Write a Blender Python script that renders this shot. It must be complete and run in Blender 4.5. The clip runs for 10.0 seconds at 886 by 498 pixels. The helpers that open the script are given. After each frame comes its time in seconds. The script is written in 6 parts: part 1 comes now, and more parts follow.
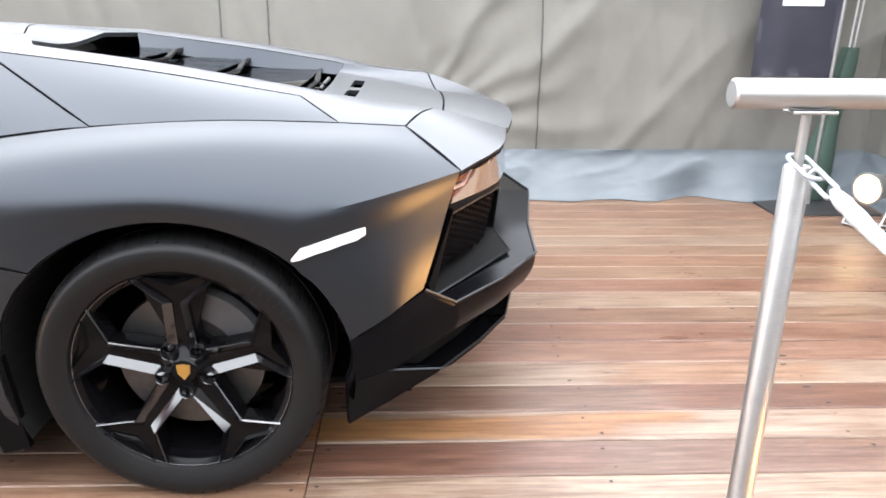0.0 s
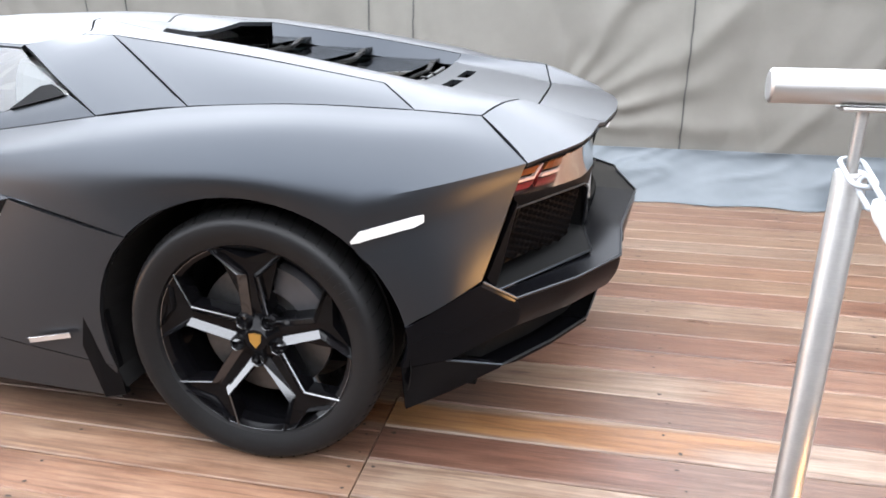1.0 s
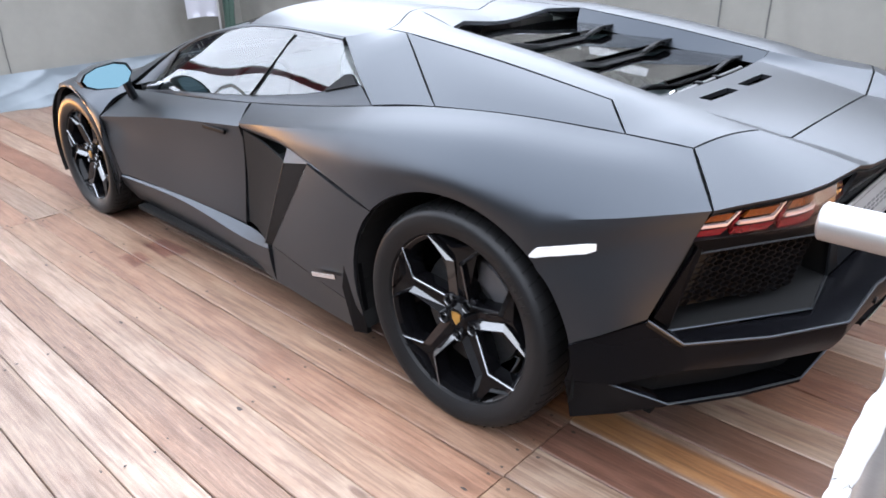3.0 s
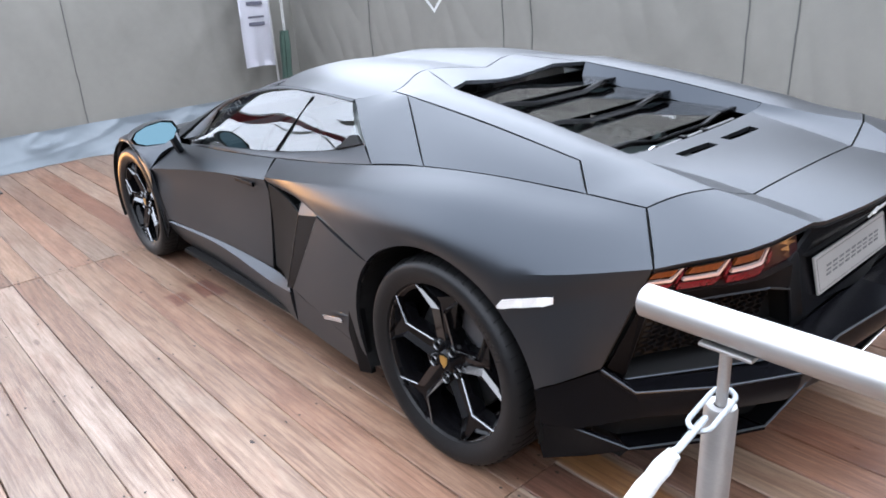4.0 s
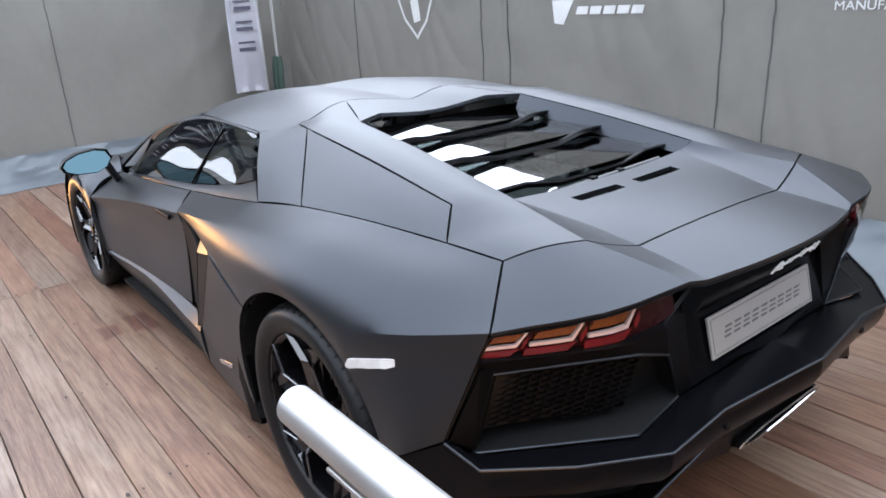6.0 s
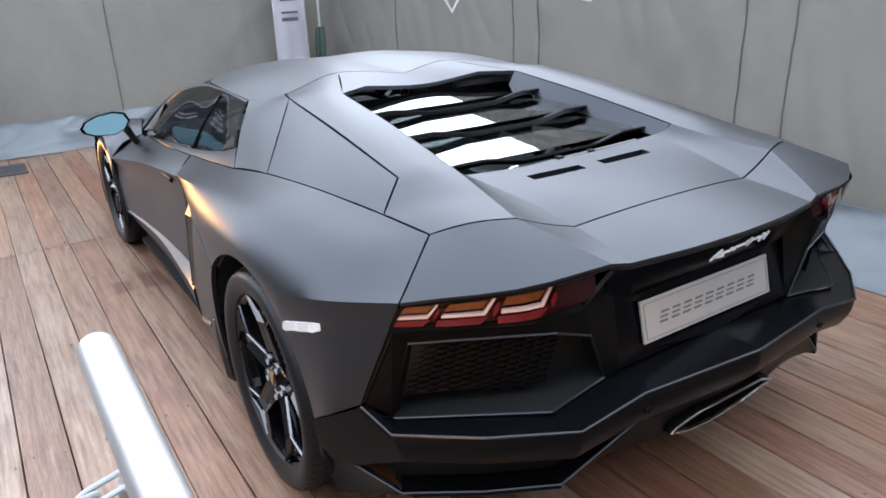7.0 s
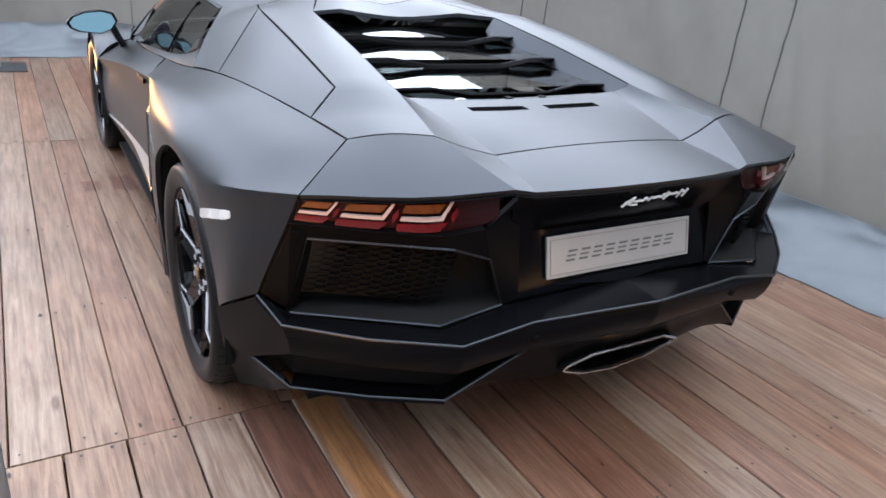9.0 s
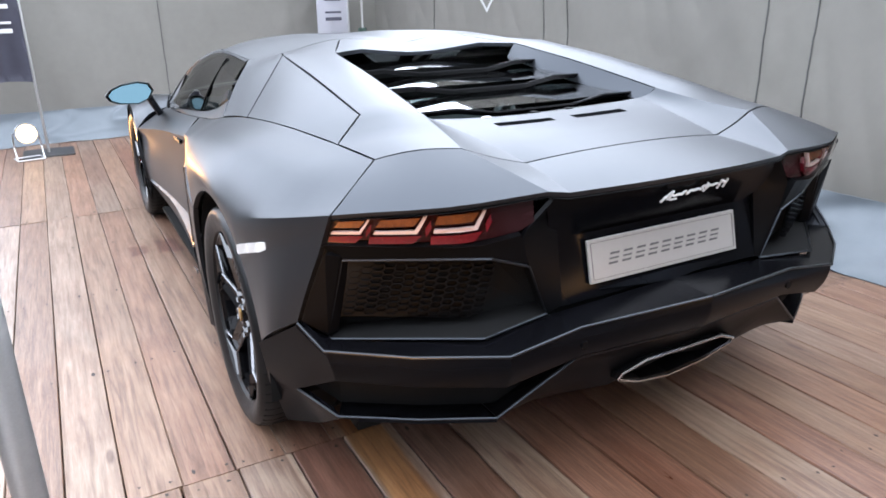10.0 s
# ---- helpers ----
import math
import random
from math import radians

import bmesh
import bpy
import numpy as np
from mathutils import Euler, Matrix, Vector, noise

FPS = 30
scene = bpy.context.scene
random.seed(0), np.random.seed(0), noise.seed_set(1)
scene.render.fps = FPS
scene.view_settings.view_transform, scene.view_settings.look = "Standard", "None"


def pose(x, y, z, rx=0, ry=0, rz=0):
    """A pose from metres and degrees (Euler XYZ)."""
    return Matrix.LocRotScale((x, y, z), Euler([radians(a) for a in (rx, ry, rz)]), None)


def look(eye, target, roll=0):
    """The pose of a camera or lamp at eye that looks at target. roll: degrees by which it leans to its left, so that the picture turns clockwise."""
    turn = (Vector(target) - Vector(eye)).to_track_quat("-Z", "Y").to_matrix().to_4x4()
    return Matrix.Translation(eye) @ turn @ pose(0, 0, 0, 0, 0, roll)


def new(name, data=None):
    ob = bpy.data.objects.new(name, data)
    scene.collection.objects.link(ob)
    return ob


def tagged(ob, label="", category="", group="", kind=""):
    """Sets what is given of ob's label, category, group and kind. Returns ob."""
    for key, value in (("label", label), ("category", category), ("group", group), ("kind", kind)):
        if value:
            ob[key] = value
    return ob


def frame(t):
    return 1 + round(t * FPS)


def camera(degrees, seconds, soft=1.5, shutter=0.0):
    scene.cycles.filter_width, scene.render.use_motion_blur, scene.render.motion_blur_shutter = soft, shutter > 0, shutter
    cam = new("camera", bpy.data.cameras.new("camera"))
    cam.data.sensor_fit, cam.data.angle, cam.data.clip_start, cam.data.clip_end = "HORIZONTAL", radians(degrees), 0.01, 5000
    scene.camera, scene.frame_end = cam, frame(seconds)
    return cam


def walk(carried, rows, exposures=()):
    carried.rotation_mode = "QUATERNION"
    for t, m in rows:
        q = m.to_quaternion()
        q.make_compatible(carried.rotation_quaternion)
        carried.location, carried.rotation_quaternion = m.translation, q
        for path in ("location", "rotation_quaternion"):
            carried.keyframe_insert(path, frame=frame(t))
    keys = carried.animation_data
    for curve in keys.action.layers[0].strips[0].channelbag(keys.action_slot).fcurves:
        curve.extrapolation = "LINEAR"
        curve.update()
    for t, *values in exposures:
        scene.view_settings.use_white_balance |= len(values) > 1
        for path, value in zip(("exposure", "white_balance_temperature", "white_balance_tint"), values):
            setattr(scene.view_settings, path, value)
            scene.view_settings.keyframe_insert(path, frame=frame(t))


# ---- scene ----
cam = camera(63.5, 10.0, soft=1.7)
PATH = [
    (0, (0.576, -2.549, 1.229), (0.648, -0.662, 0.569), 0.6),
    (0.5, (0.724, -2.521, 1.229), (0.626, -0.635, 0.571), 0.7),
    (1, (0.822, -2.507, 1.214), (0.439, -0.664, 0.538), 0.2),
    (1.5, (1.017, -2.481, 1.212), (0.321, -0.74, 0.516), -0.8),
    (2, (1.155, -2.46, 1.242), (0.116, -0.875, 0.602), -4.9),
    (2.2, (1.168, -2.507, 1.248), (0.033, -0.973, 0.648), -3.5),
    (3.3, (1.34, -2.29, 1.477), (0.067, -1.007, 0.621), -1.7),
    (3.5, (1.416, -2.296, 1.501), (0.095, -1.011, 0.723), -2.6),
    (4, (1.527, -2.237, 1.529), (0.112, -1.031, 0.793), -3.5),
    (4.5, (1.531, -2.185, 1.512), (0.12, -0.997, 0.739), -4.8),
    (5, (1.481, -2.081, 1.512), (0.193, -0.73, 0.794), -3.7),
    (5.5, (1.532, -1.97, 1.524), (0.177, -0.653, 0.869), -2.0),
    (5.7, (1.591, -1.883, 1.505), (0.172, -0.633, 0.851), -3.0),
    (6.8, (1.868, -1.559, 1.522), (0.299, -0.544, 0.811), -1.8),
    (7, (1.898, -1.537, 1.501), (0.33, -0.532, 0.774), -2.3),
    (7.5, (1.999, -1.468, 1.494), (0.404, -0.59, 0.665), -0.8),
    (8, (2.088, -1.443, 1.498), (0.447, -0.588, 0.739), -2.3),
    (8.5, (2.096, -1.424, 1.476), (0.466, -0.553, 0.71), -1.0),
    (9, (2.101, -1.382, 1.384), (0.547, -0.406, 0.588), 5.5),
    (9.5, (2.104, -1.349, 1.32), (0.482, -0.415, 0.615), 1.7),
    (10, (2.118, -1.363, 1.288), (0.454, -0.476, 0.621), -1.2),
]
walk(cam, [(t, look(eye, target, roll)) for t, eye, target, roll in PATH], [(0, 1.13, 7180, 10), (1, 1.0, 7000, 10), (2, 0.86, 6730, 10), (3.5, 0.74, 6450, 10), (4.5, 0.40, 6450, 10), (5.5, 0.18, 6470, 10), (7, 0.24, 6480, 10), (8.5, 0.36, 6540, 10), (9, 0.27, 6510, 10), (9.5, 0.56, 6490, 10), (10, 0.65, 6490, 10)])

# ---- world, sun and lamps ----
world = bpy.data.worlds.new("overcast_sky")
world.use_nodes = True
scene.world = world
wn, wl = world.node_tree.nodes, world.node_tree.links
sky = wn.new("ShaderNodeTexSky")
sky.sky_type = "NISHITA"
sky.sun_disc = False
sky.sun_elevation, sky.sun_rotation = radians(72), radians(127)
sky.air_density, sky.dust_density, sky.ozone_density = 1.0, 6.0, 1.0
cloud = wn.new("ShaderNodeMix")
cloud.data_type = "RGBA"
cloud.inputs["Factor"].default_value = 0.93
cloud.inputs["B"].default_value = (29.0, 31.8, 37.3, 1)
wl.new(sky.outputs["Color"], cloud.inputs["A"])
wl.new(cloud.outputs["Result"], wn["Background"].inputs["Color"])
wn["Background"].inputs["Strength"].default_value = 0.15

sun_data = bpy.data.lights.new("sun", "SUN")
sun_data.energy, sun_data.angle, sun_data.color = 0.5, radians(60), (1.0, 0.96, 0.92)
sun = new("sun", sun_data)
sun.matrix_world = look((2.0, -1.5, 8), (0, 0, 0))
tagged(sun, "soft overcast daylight", "sun", kind="structure")


# ---- materials ----
def material(name, colour, rough=0.5, metal=0.0, spec=0.5, grain=0.0, scale=40.0, bump=0.0, bump_scale=200.0, coat=0.0,
             colour2=None, stretch=(1, 1, 1), per_object=0.0, rough_var=0.0, coat_rough=0.1):
    """A procedural surface: a base colour with variation at two scales, uneven gloss and a fine relief."""
    m = bpy.data.materials.new(name)
    m.use_nodes = True
    n, l = m.node_tree.nodes, m.node_tree.links
    b = n["Principled BSDF"]
    b.inputs["Roughness"].default_value = rough
    b.inputs["Metallic"].default_value = metal
    b.inputs["Specular IOR Level"].default_value = spec
    b.inputs["Coat Weight"].default_value = coat
    b.inputs["Coat Roughness"].default_value = coat_rough
    tc = n.new("ShaderNodeTexCoord")
    mp = n.new("ShaderNodeMapping")
    mp.inputs["Scale"].default_value = stretch
    l.new(tc.outputs["Object"], mp.inputs["Vector"])
    c2 = colour2 or tuple(min(1.0, c * (1 - grain)) for c in colour)
    big = n.new("ShaderNodeTexNoise")
    big.inputs["Scale"].default_value, big.inputs["Detail"].default_value = scale * 0.12, 4
    fine = n.new("ShaderNodeTexNoise")
    fine.inputs["Scale"].default_value, fine.inputs["Detail"].default_value = scale, 6
    l.new(mp.outputs[0], big.inputs["Vector"]), l.new(mp.outputs[0], fine.inputs["Vector"])
    add = n.new("ShaderNodeMath")
    add.operation = "MULTIPLY_ADD"
    add.inputs[1].default_value = 0.5
    l.new(fine.outputs["Fac"], add.inputs[0])
    half = n.new("ShaderNodeMath")
    half.operation = "MULTIPLY"
    half.inputs[1].default_value = 0.5
    l.new(big.outputs["Fac"], half.inputs[0])
    l.new(half.outputs[0], add.inputs[2])
    ramp = n.new("ShaderNodeValToRGB")
    ramp.color_ramp.elements[0].position, ramp.color_ramp.elements[1].position = 0.32, 0.68
    ramp.color_ramp.elements[0].color, ramp.color_ramp.elements[1].color = (*c2, 1), (*colour, 1)
    l.new(add.outputs[0], ramp.inputs["Fac"])
    last = ramp.outputs["Color"]
    if per_object:
        info = n.new("ShaderNodeObjectInfo")
        hsv = n.new("ShaderNodeHueSaturation")
        mr = n.new("ShaderNodeMapRange")
        mr.inputs["To Min"].default_value, mr.inputs["To Max"].default_value = 1 - per_object, 1 + per_object
        l.new(info.outputs["Random"], mr.inputs["Value"])
        l.new(mr.outputs[0], hsv.inputs["Value"])
        l.new(last, hsv.inputs["Color"])
        last = hsv.outputs["Color"]
    l.new(last, b.inputs["Base Color"])
    if rough_var:
        mr = n.new("ShaderNodeMapRange")
        mr.inputs["To Min"].default_value, mr.inputs["To Max"].default_value = max(0.02, rough - rough_var), min(1, rough + rough_var)
        l.new(big.outputs["Fac"], mr.inputs["Value"])
        l.new(mr.outputs[0], b.inputs["Roughness"])
    if bump:
        bt = n.new("ShaderNodeTexNoise")
        bt.inputs["Scale"].default_value, bt.inputs["Detail"].default_value = bump_scale, 3
        l.new(mp.outputs[0], bt.inputs["Vector"])
        bp = n.new("ShaderNodeBump")
        bp.inputs["Strength"].default_value, bp.inputs["Distance"].default_value = bump, 0.002
        l.new(bt.outputs["Fac"], bp.inputs["Height"])
        l.new(bp.outputs[0], b.inputs["Normal"])
    return m


def glass(name, tint, rough=0.02, dark=0.85, ior=1.9):
    """A tinted pane: mirror-like gloss by its Fresnel over a see-through tint."""
    m = bpy.data.materials.new(name)
    m.use_nodes = True
    n, l = m.node_tree.nodes, m.node_tree.links
    n.remove(n["Principled BSDF"])
    tr = n.new("ShaderNodeBsdfTransparent")
    tr.inputs["Color"].default_value = (*tint, 1)
    gl = n.new("ShaderNodeBsdfGlossy")
    gl.inputs["Roughness"].default_value = rough
    gl.inputs["Color"].default_value = (dark, dark, dark, 1)
    fr = n.new("ShaderNodeFresnel")
    fr.inputs["IOR"].default_value = ior
    mix = n.new("ShaderNodeMixShader")
    l.new(fr.outputs[0], mix.inputs[0])
    l.new(tr.outputs[0], mix.inputs[1]), l.new(gl.outputs[0], mix.inputs[2])
    l.new(mix.outputs[0], n["Material Output"].inputs["Surface"])
    return m


def glow(name, colour, strength):
    m = bpy.data.materials.new(name)
    m.use_nodes = True
    b = m.node_tree.nodes["Principled BSDF"]
    b.inputs["Base Color"].default_value = (*colour, 1)
    b.inputs["Emission Color"].default_value = (*colour, 1)
    b.inputs["Emission Strength"].default_value = strength
    return m


PAINT = material("matte_black_paint", (0.0058, 0.0060, 0.0066), rough=0.37, metal=0.0, spec=0.43, grain=0.12, scale=12, rough_var=0.02)
PAINT.node_tree.nodes["Principled BSDF"].inputs["Specular Tint"].default_value = (0.77, 0.87, 1.0, 1)
BUMPER_TINT = (0.74, 0.84, 1.0, 1)
SHELL = material("dark_inner_shell", (0.006, 0.006, 0.006), rough=0.8, spec=0.1)
BUMPER = material("satin_black_bumper", (0.0022, 0.0022, 0.0028), rough=0.25, spec=0.075, grain=0.15, scale=14, rough_var=0.03)
BUMPER.node_tree.nodes["Principled BSDF"].inputs["Specular Tint"].default_value = BUMPER_TINT
BLACK = material("satin_black_plastic", (0.0022, 0.0022, 0.0026), rough=0.38, spec=0.07, grain=0.3, scale=200, bump=0.05)
# one black wheel finish in two: GLOSS kept dark, FACET brighter for its highlights
GLOSS = material("gloss_black_metal", (0.0022, 0.0022, 0.0026), rough=0.06, spec=0.10)
FACET = material("gloss_black_highlight", (0.004, 0.004, 0.0046), rough=0.07, spec=0.8)
RUBBER = material("tyre_rubber", (0.0062, 0.0062, 0.0065), rough=0.44, spec=0.17, grain=0.35, scale=90, bump=0.15, bump_scale=300, rough_var=0.08)
STEEL = material("brushed_steel", (0.410, 0.404, 0.394), rough=0.46, metal=1.0, grain=0.12, scale=60, stretch=(0.3, 6, 6), rough_var=0.06, bump=0.03)
CHROME = material("bright_chrome", (0.58, 0.58, 0.59), rough=0.10, metal=1.0)
DISC = material("brake_disc_steel", (0.10, 0.10, 0.10), rough=0.38, metal=0.9, grain=0.3, scale=60)
# grey metal stands in for the glints on the wheel's black edges
EDGE = material("dark_edge_highlight", (0.15, 0.15, 0.155), rough=0.22, metal=1.0, grain=0.2, scale=60)
CALIPER = material("dark_grey_caliper", (0.045, 0.045, 0.048), rough=0.3, spec=0.4, grain=0.3, scale=50)
GOLD = material("gold_emblem", (0.45, 0.28, 0.08), rough=0.3, metal=0.9)
WINDOW = glass("tinted_window_glass", (0.44, 0.50, 0.50), dark=0.80, ior=1.70)
MESHBLACK = material("black_plastic_mesh", (0.003, 0.003, 0.0034), rough=0.25, spec=0.08)
BANDBLACK = material("black_cover_frame", (0.002, 0.002, 0.0022), rough=0.25, spec=0.06)
LOUVRE = glass("engine_cover_glass", (0.13, 0.17, 0.165), dark=0.78, ior=2.6)
LENS = glass("clear_lamp_lens", (0.93, 0.86, 0.84), rough=0.10, dark=0.9, ior=1.10)
MIRROR = material("blue_tinted_mirror", (0.041, 0.072, 0.084), rough=0.04, metal=1.0)
AMBER = material("amber_lens", (0.125, 0.040, 0.006), rough=0.25, spec=0.6, grain=0.5, scale=220, stretch=(1, 3, 1))
RED = material("red_lens", (0.095, 0.003, 0.008), rough=0.2, spec=0.6, grain=0.5, scale=120)
LIGHTBAR = material("white_light_guide", (0.40, 0.35, 0.34), rough=0.25)
SMOKED = material("smoked_lens", (0.014, 0.0035, 0.0042), rough=0.2, spec=0.2)
REFLECTOR = material("white_reflector", (0.508, 0.504, 0.492), rough=0.3, grain=0.06, scale=300)
PLATE = material("silver_plate", (0.271, 0.258, 0.246), rough=0.38, metal=0.35, grain=0.05, scale=60)
LETTER = material("grey_lettering", (0.06, 0.06, 0.06), rough=0.4)
SEAT = material("pale_leather", (0.42, 0.41, 0.40), rough=0.5, grain=0.2, scale=30, bump=0.2)
CABIN = material("black_cabin_trim", (0.02, 0.02, 0.021), rough=0.65, grain=0.3, scale=60)
ENGINE = material("engine_cast_metal", (0.14, 0.14, 0.14), rough=0.4, metal=0.8, grain=0.5, scale=40)
CANVAS = material("grey_tent_canvas", (0.135, 0.129, 0.115), rough=0.75, spec=0.25, grain=0.10, scale=14, bump=0.25, bump_scale=500, rough_var=0.08)
SKIRT = material("blue_grey_vinyl", (0.096, 0.112, 0.125), rough=0.5, spec=0.35, grain=0.14, scale=9, bump=0.06, bump_scale=60)
PRINT = material("white_wall_print", (0.435, 0.435, 0.426), rough=0.6, grain=0.12, scale=80)
CORD = material("dark_seam_thread", (0.05, 0.05, 0.048), rough=0.9)
ROPE = material("white_rope", (0.377, 0.373, 0.361), rough=0.85, grain=0.25, scale=200, bump=0.4, bump_scale=400)
FLAGW = material("white_flag_cloth", (0.467, 0.462, 0.500), rough=0.8, grain=0.06, scale=12, bump=0.1)
FLAGD = material("dark_violet_flag_cloth", (0.049, 0.048, 0.067), rough=0.75, grain=0.2, scale=10, bump=0.1)
GREEN = material("dark_green_canvas", (0.025, 0.053, 0.039), rough=0.8, grain=0.3, scale=20, bump=0.2)
IRON = material("black_iron", (0.02, 0.02, 0.021), rough=0.5, grain=0.3, scale=40)
LAMPGLOW = glow("warm_lamp_glass", (1.0, 0.74, 0.42), 3.2)


# ---- helpers ----
def obj(name, bm, mat, parent=None, label="", smooth=None):
    """Links a bmesh as one mesh object, under a parent if given."""
    me = bpy.data.meshes.new(name)
    if smooth is not None:
        bm.normal_update()
        for f in bm.faces:
            f.smooth = True
        for e in bm.edges:
            if len(e.link_faces) != 2 or e.calc_face_angle(4) > radians(smooth):
                e.smooth = False
    bm.to_mesh(me)
    bm.free()
    me.materials.append(mat)
    ob = new(name, me)
    if parent is not None:
        ob.parent = parent
    if label:
        ob["label"] = label
    return ob


def part(name, bm, mat, parent, label="", smooth=None):
    return obj(name, bm, mat, parent, label, smooth)


def thing(name, label, category, group="", kind=""):
    ob = new(name)
    ob.empty_display_size = 0.1
    return tagged(ob, label, category, group, kind)


def box(bm, x0, y0, z0, x1, y1, z1, bevel=0.0, m=None):
    r = bmesh.ops.create_cube(bm, size=1.0)
    mat = Matrix.Translation(((x0 + x1) / 2, (y0 + y1) / 2, (z0 + z1) / 2)) @ Matrix.Diagonal((abs(x1 - x0), abs(y1 - y0), abs(z1 - z0), 1))
    bmesh.ops.transform(bm, matrix=(m @ mat) if m else mat, verts=r["verts"])
    if bevel:
        es = list({e for v in r["verts"] for e in v.link_edges})
        bmesh.ops.bevel(bm, geom=es, offset=bevel, segments=2, affect="EDGES", profile=0.5)
    return bm


def tube(bm, pts, radius, sides=10, caps=True):
    """A round bar along a line of points; radius may be one number or one for each point."""
    pts = [Vector(p) for p in pts]
    rad = radius if isinstance(radius, (list, tuple)) else [radius] * len(pts)
    rings, up = [], None
    for i, p in enumerate(pts):
        d = (pts[min(i + 1, len(pts) - 1)] - pts[max(i - 1, 0)]).normalized()
        if up is None:
            up = d.orthogonal().normalized()
        up = (up - d * up.dot(d)).normalized()
        side = d.cross(up)
        rings.append([bm.verts.new(p + rad[i] * (up * math.cos(a) + side * math.sin(a))) for a in (2 * math.pi * k / sides for k in range(sides))])
    for a, b in zip(rings, rings[1:]):
        for k in range(sides):
            bm.faces.new((a[k], a[(k + 1) % sides], b[(k + 1) % sides], b[k]))
    if caps:
        bm.faces.new(rings[0][::-1]), bm.faces.new(rings[-1])
    return bm


def lathe(bm, profile, sides=48, axis="y", centre=(0, 0, 0)):
    """Turns a profile of (radius, along) round an axis."""
    rings = []
    for r, h in profile:
        ring = []
        for k in range(sides):
            a = 2 * math.pi * k / sides
            c, s = r * math.cos(a), r * math.sin(a)
            p = (c, h, s) if axis == "y" else (c, s, h) if axis == "z" else (h, c, s)
            ring.append(bm.verts.new(Vector(p) + Vector(centre)))
        rings.append(ring)
    for a, b in zip(rings, rings[1:]):
        for k in range(sides):
            bm.faces.new((a[k], b[k], b[(k + 1) % sides], a[(k + 1) % sides]))
    return bm


def extrude_poly(bm, pts, d):
    """A flat polygon of points given a thickness along the vector d."""
    d = Vector(d)
    a = [bm.verts.new(p) for p in pts]
    b = [bm.verts.new(Vector(p) + d) for p in pts]
    n = len(a)
    bm.faces.new(a[::-1]), bm.faces.new(b)
    for k in range(n):
        bm.faces.new((a[k], a[(k + 1) % n], b[(k + 1) % n], b[k]))
    return bm


def curve(pts, n):
    """n points evenly along a smooth line through pts."""
    p = [np.array(q, float) for q in pts]
    if len(p) == 2:
        return [p[0] + (p[1] - p[0]) * k / (n - 1) for k in range(n)]
    p = [2 * p[0] - p[1]] + p + [2 * p[-1] - p[-2]]
    dense = []
    for i in range(1, len(p) - 2):
        for k in range(24):
            t = k / 24
            dense.append(0.5 * ((2 * p[i]) + (p[i + 1] - p[i - 1]) * t + (2 * p[i - 1] - 5 * p[i] + 4 * p[i + 1] - p[i + 2]) * t * t + (3 * p[i] - p[i - 1] - 3 * p[i + 1] + p[i + 2]) * t ** 3))
    dense.append(p[-2])
    return even(dense, n)


def even(pts, n):
    """n points evenly along straight pieces."""
    p = np.array(pts, float)
    s = np.r_[0, np.cumsum(np.linalg.norm(np.diff(p, axis=0), axis=1))]
    return [np.array([np.interp(v, s, p[:, k]) for k in range(3)]) for v in np.linspace(0, s[-1], n)]


def pieces(lines):
    """Lines joined end to end, without the doubled points."""
    out = list(lines[0])
    for q in lines[1:]:
        out += list(q)[1:]
    return out


def loft(rails, nv=None):
    """A grid between rails of equal length: straight between them, or smooth with nv rows in all."""
    if nv is None:
        return [list(r) for r in rails]
    cols = [curve([r[u] for r in rails], nv) for u in range(len(rails[0]))]
    return [[cols[u][v] for u in range(len(cols))] for v in range(nv)]


def cross(pts, per, first=0, last=None):
    """Smooth points through pts, `per` steps to each stretch, spaced by their distances; only the stretches from first to last."""
    p = [np.array(q, float) for q in pts]
    p = [2 * p[0] - p[1]] + p + [2 * p[-1] - p[-2]]
    out = []
    last = len(pts) - 1 if last is None else last
    for i in range(1 + first, 1 + last):
        q = p[i - 1:i + 3]
        t = [0.0]
        for a, b in zip(q, q[1:]):
            t.append(t[-1] + max(1e-4, np.linalg.norm(b - a)) ** 0.5)
        for k in range(per):
            x = t[1] + (t[2] - t[1]) * k / per
            a = [(t[j + 1] - x) / (t[j + 1] - t[j]) * q[j] + (x - t[j]) / (t[j + 1] - t[j]) * q[j + 1] for j in range(3)]
            b = [(t[j + 2] - x) / (t[j + 2] - t[j]) * a[j] + (x - t[j]) / (t[j + 2] - t[j]) * a[j + 1] for j in range(2)]
            out.append((t[2] - x) / (t[2] - t[1]) * b[0] + (x - t[1]) / (t[2] - t[1]) * b[1])
    out.append(p[1 + last])
    return out


def turned(cols):
    """Columns of points as rows."""
    return [list(r) for r in zip(*cols)]


def ruled(a, b, nv, bulge=0.0, out=(0, -1, 0)):
    """A grid between two rails, bulged outwards in its middle."""
    o = np.array(out, float)
    return [[p + (q - p) * v / (nv - 1) + o * bulge * math.sin(math.pi * v / (nv - 1)) for p, q in zip(a, b)] for v in range(nv)]


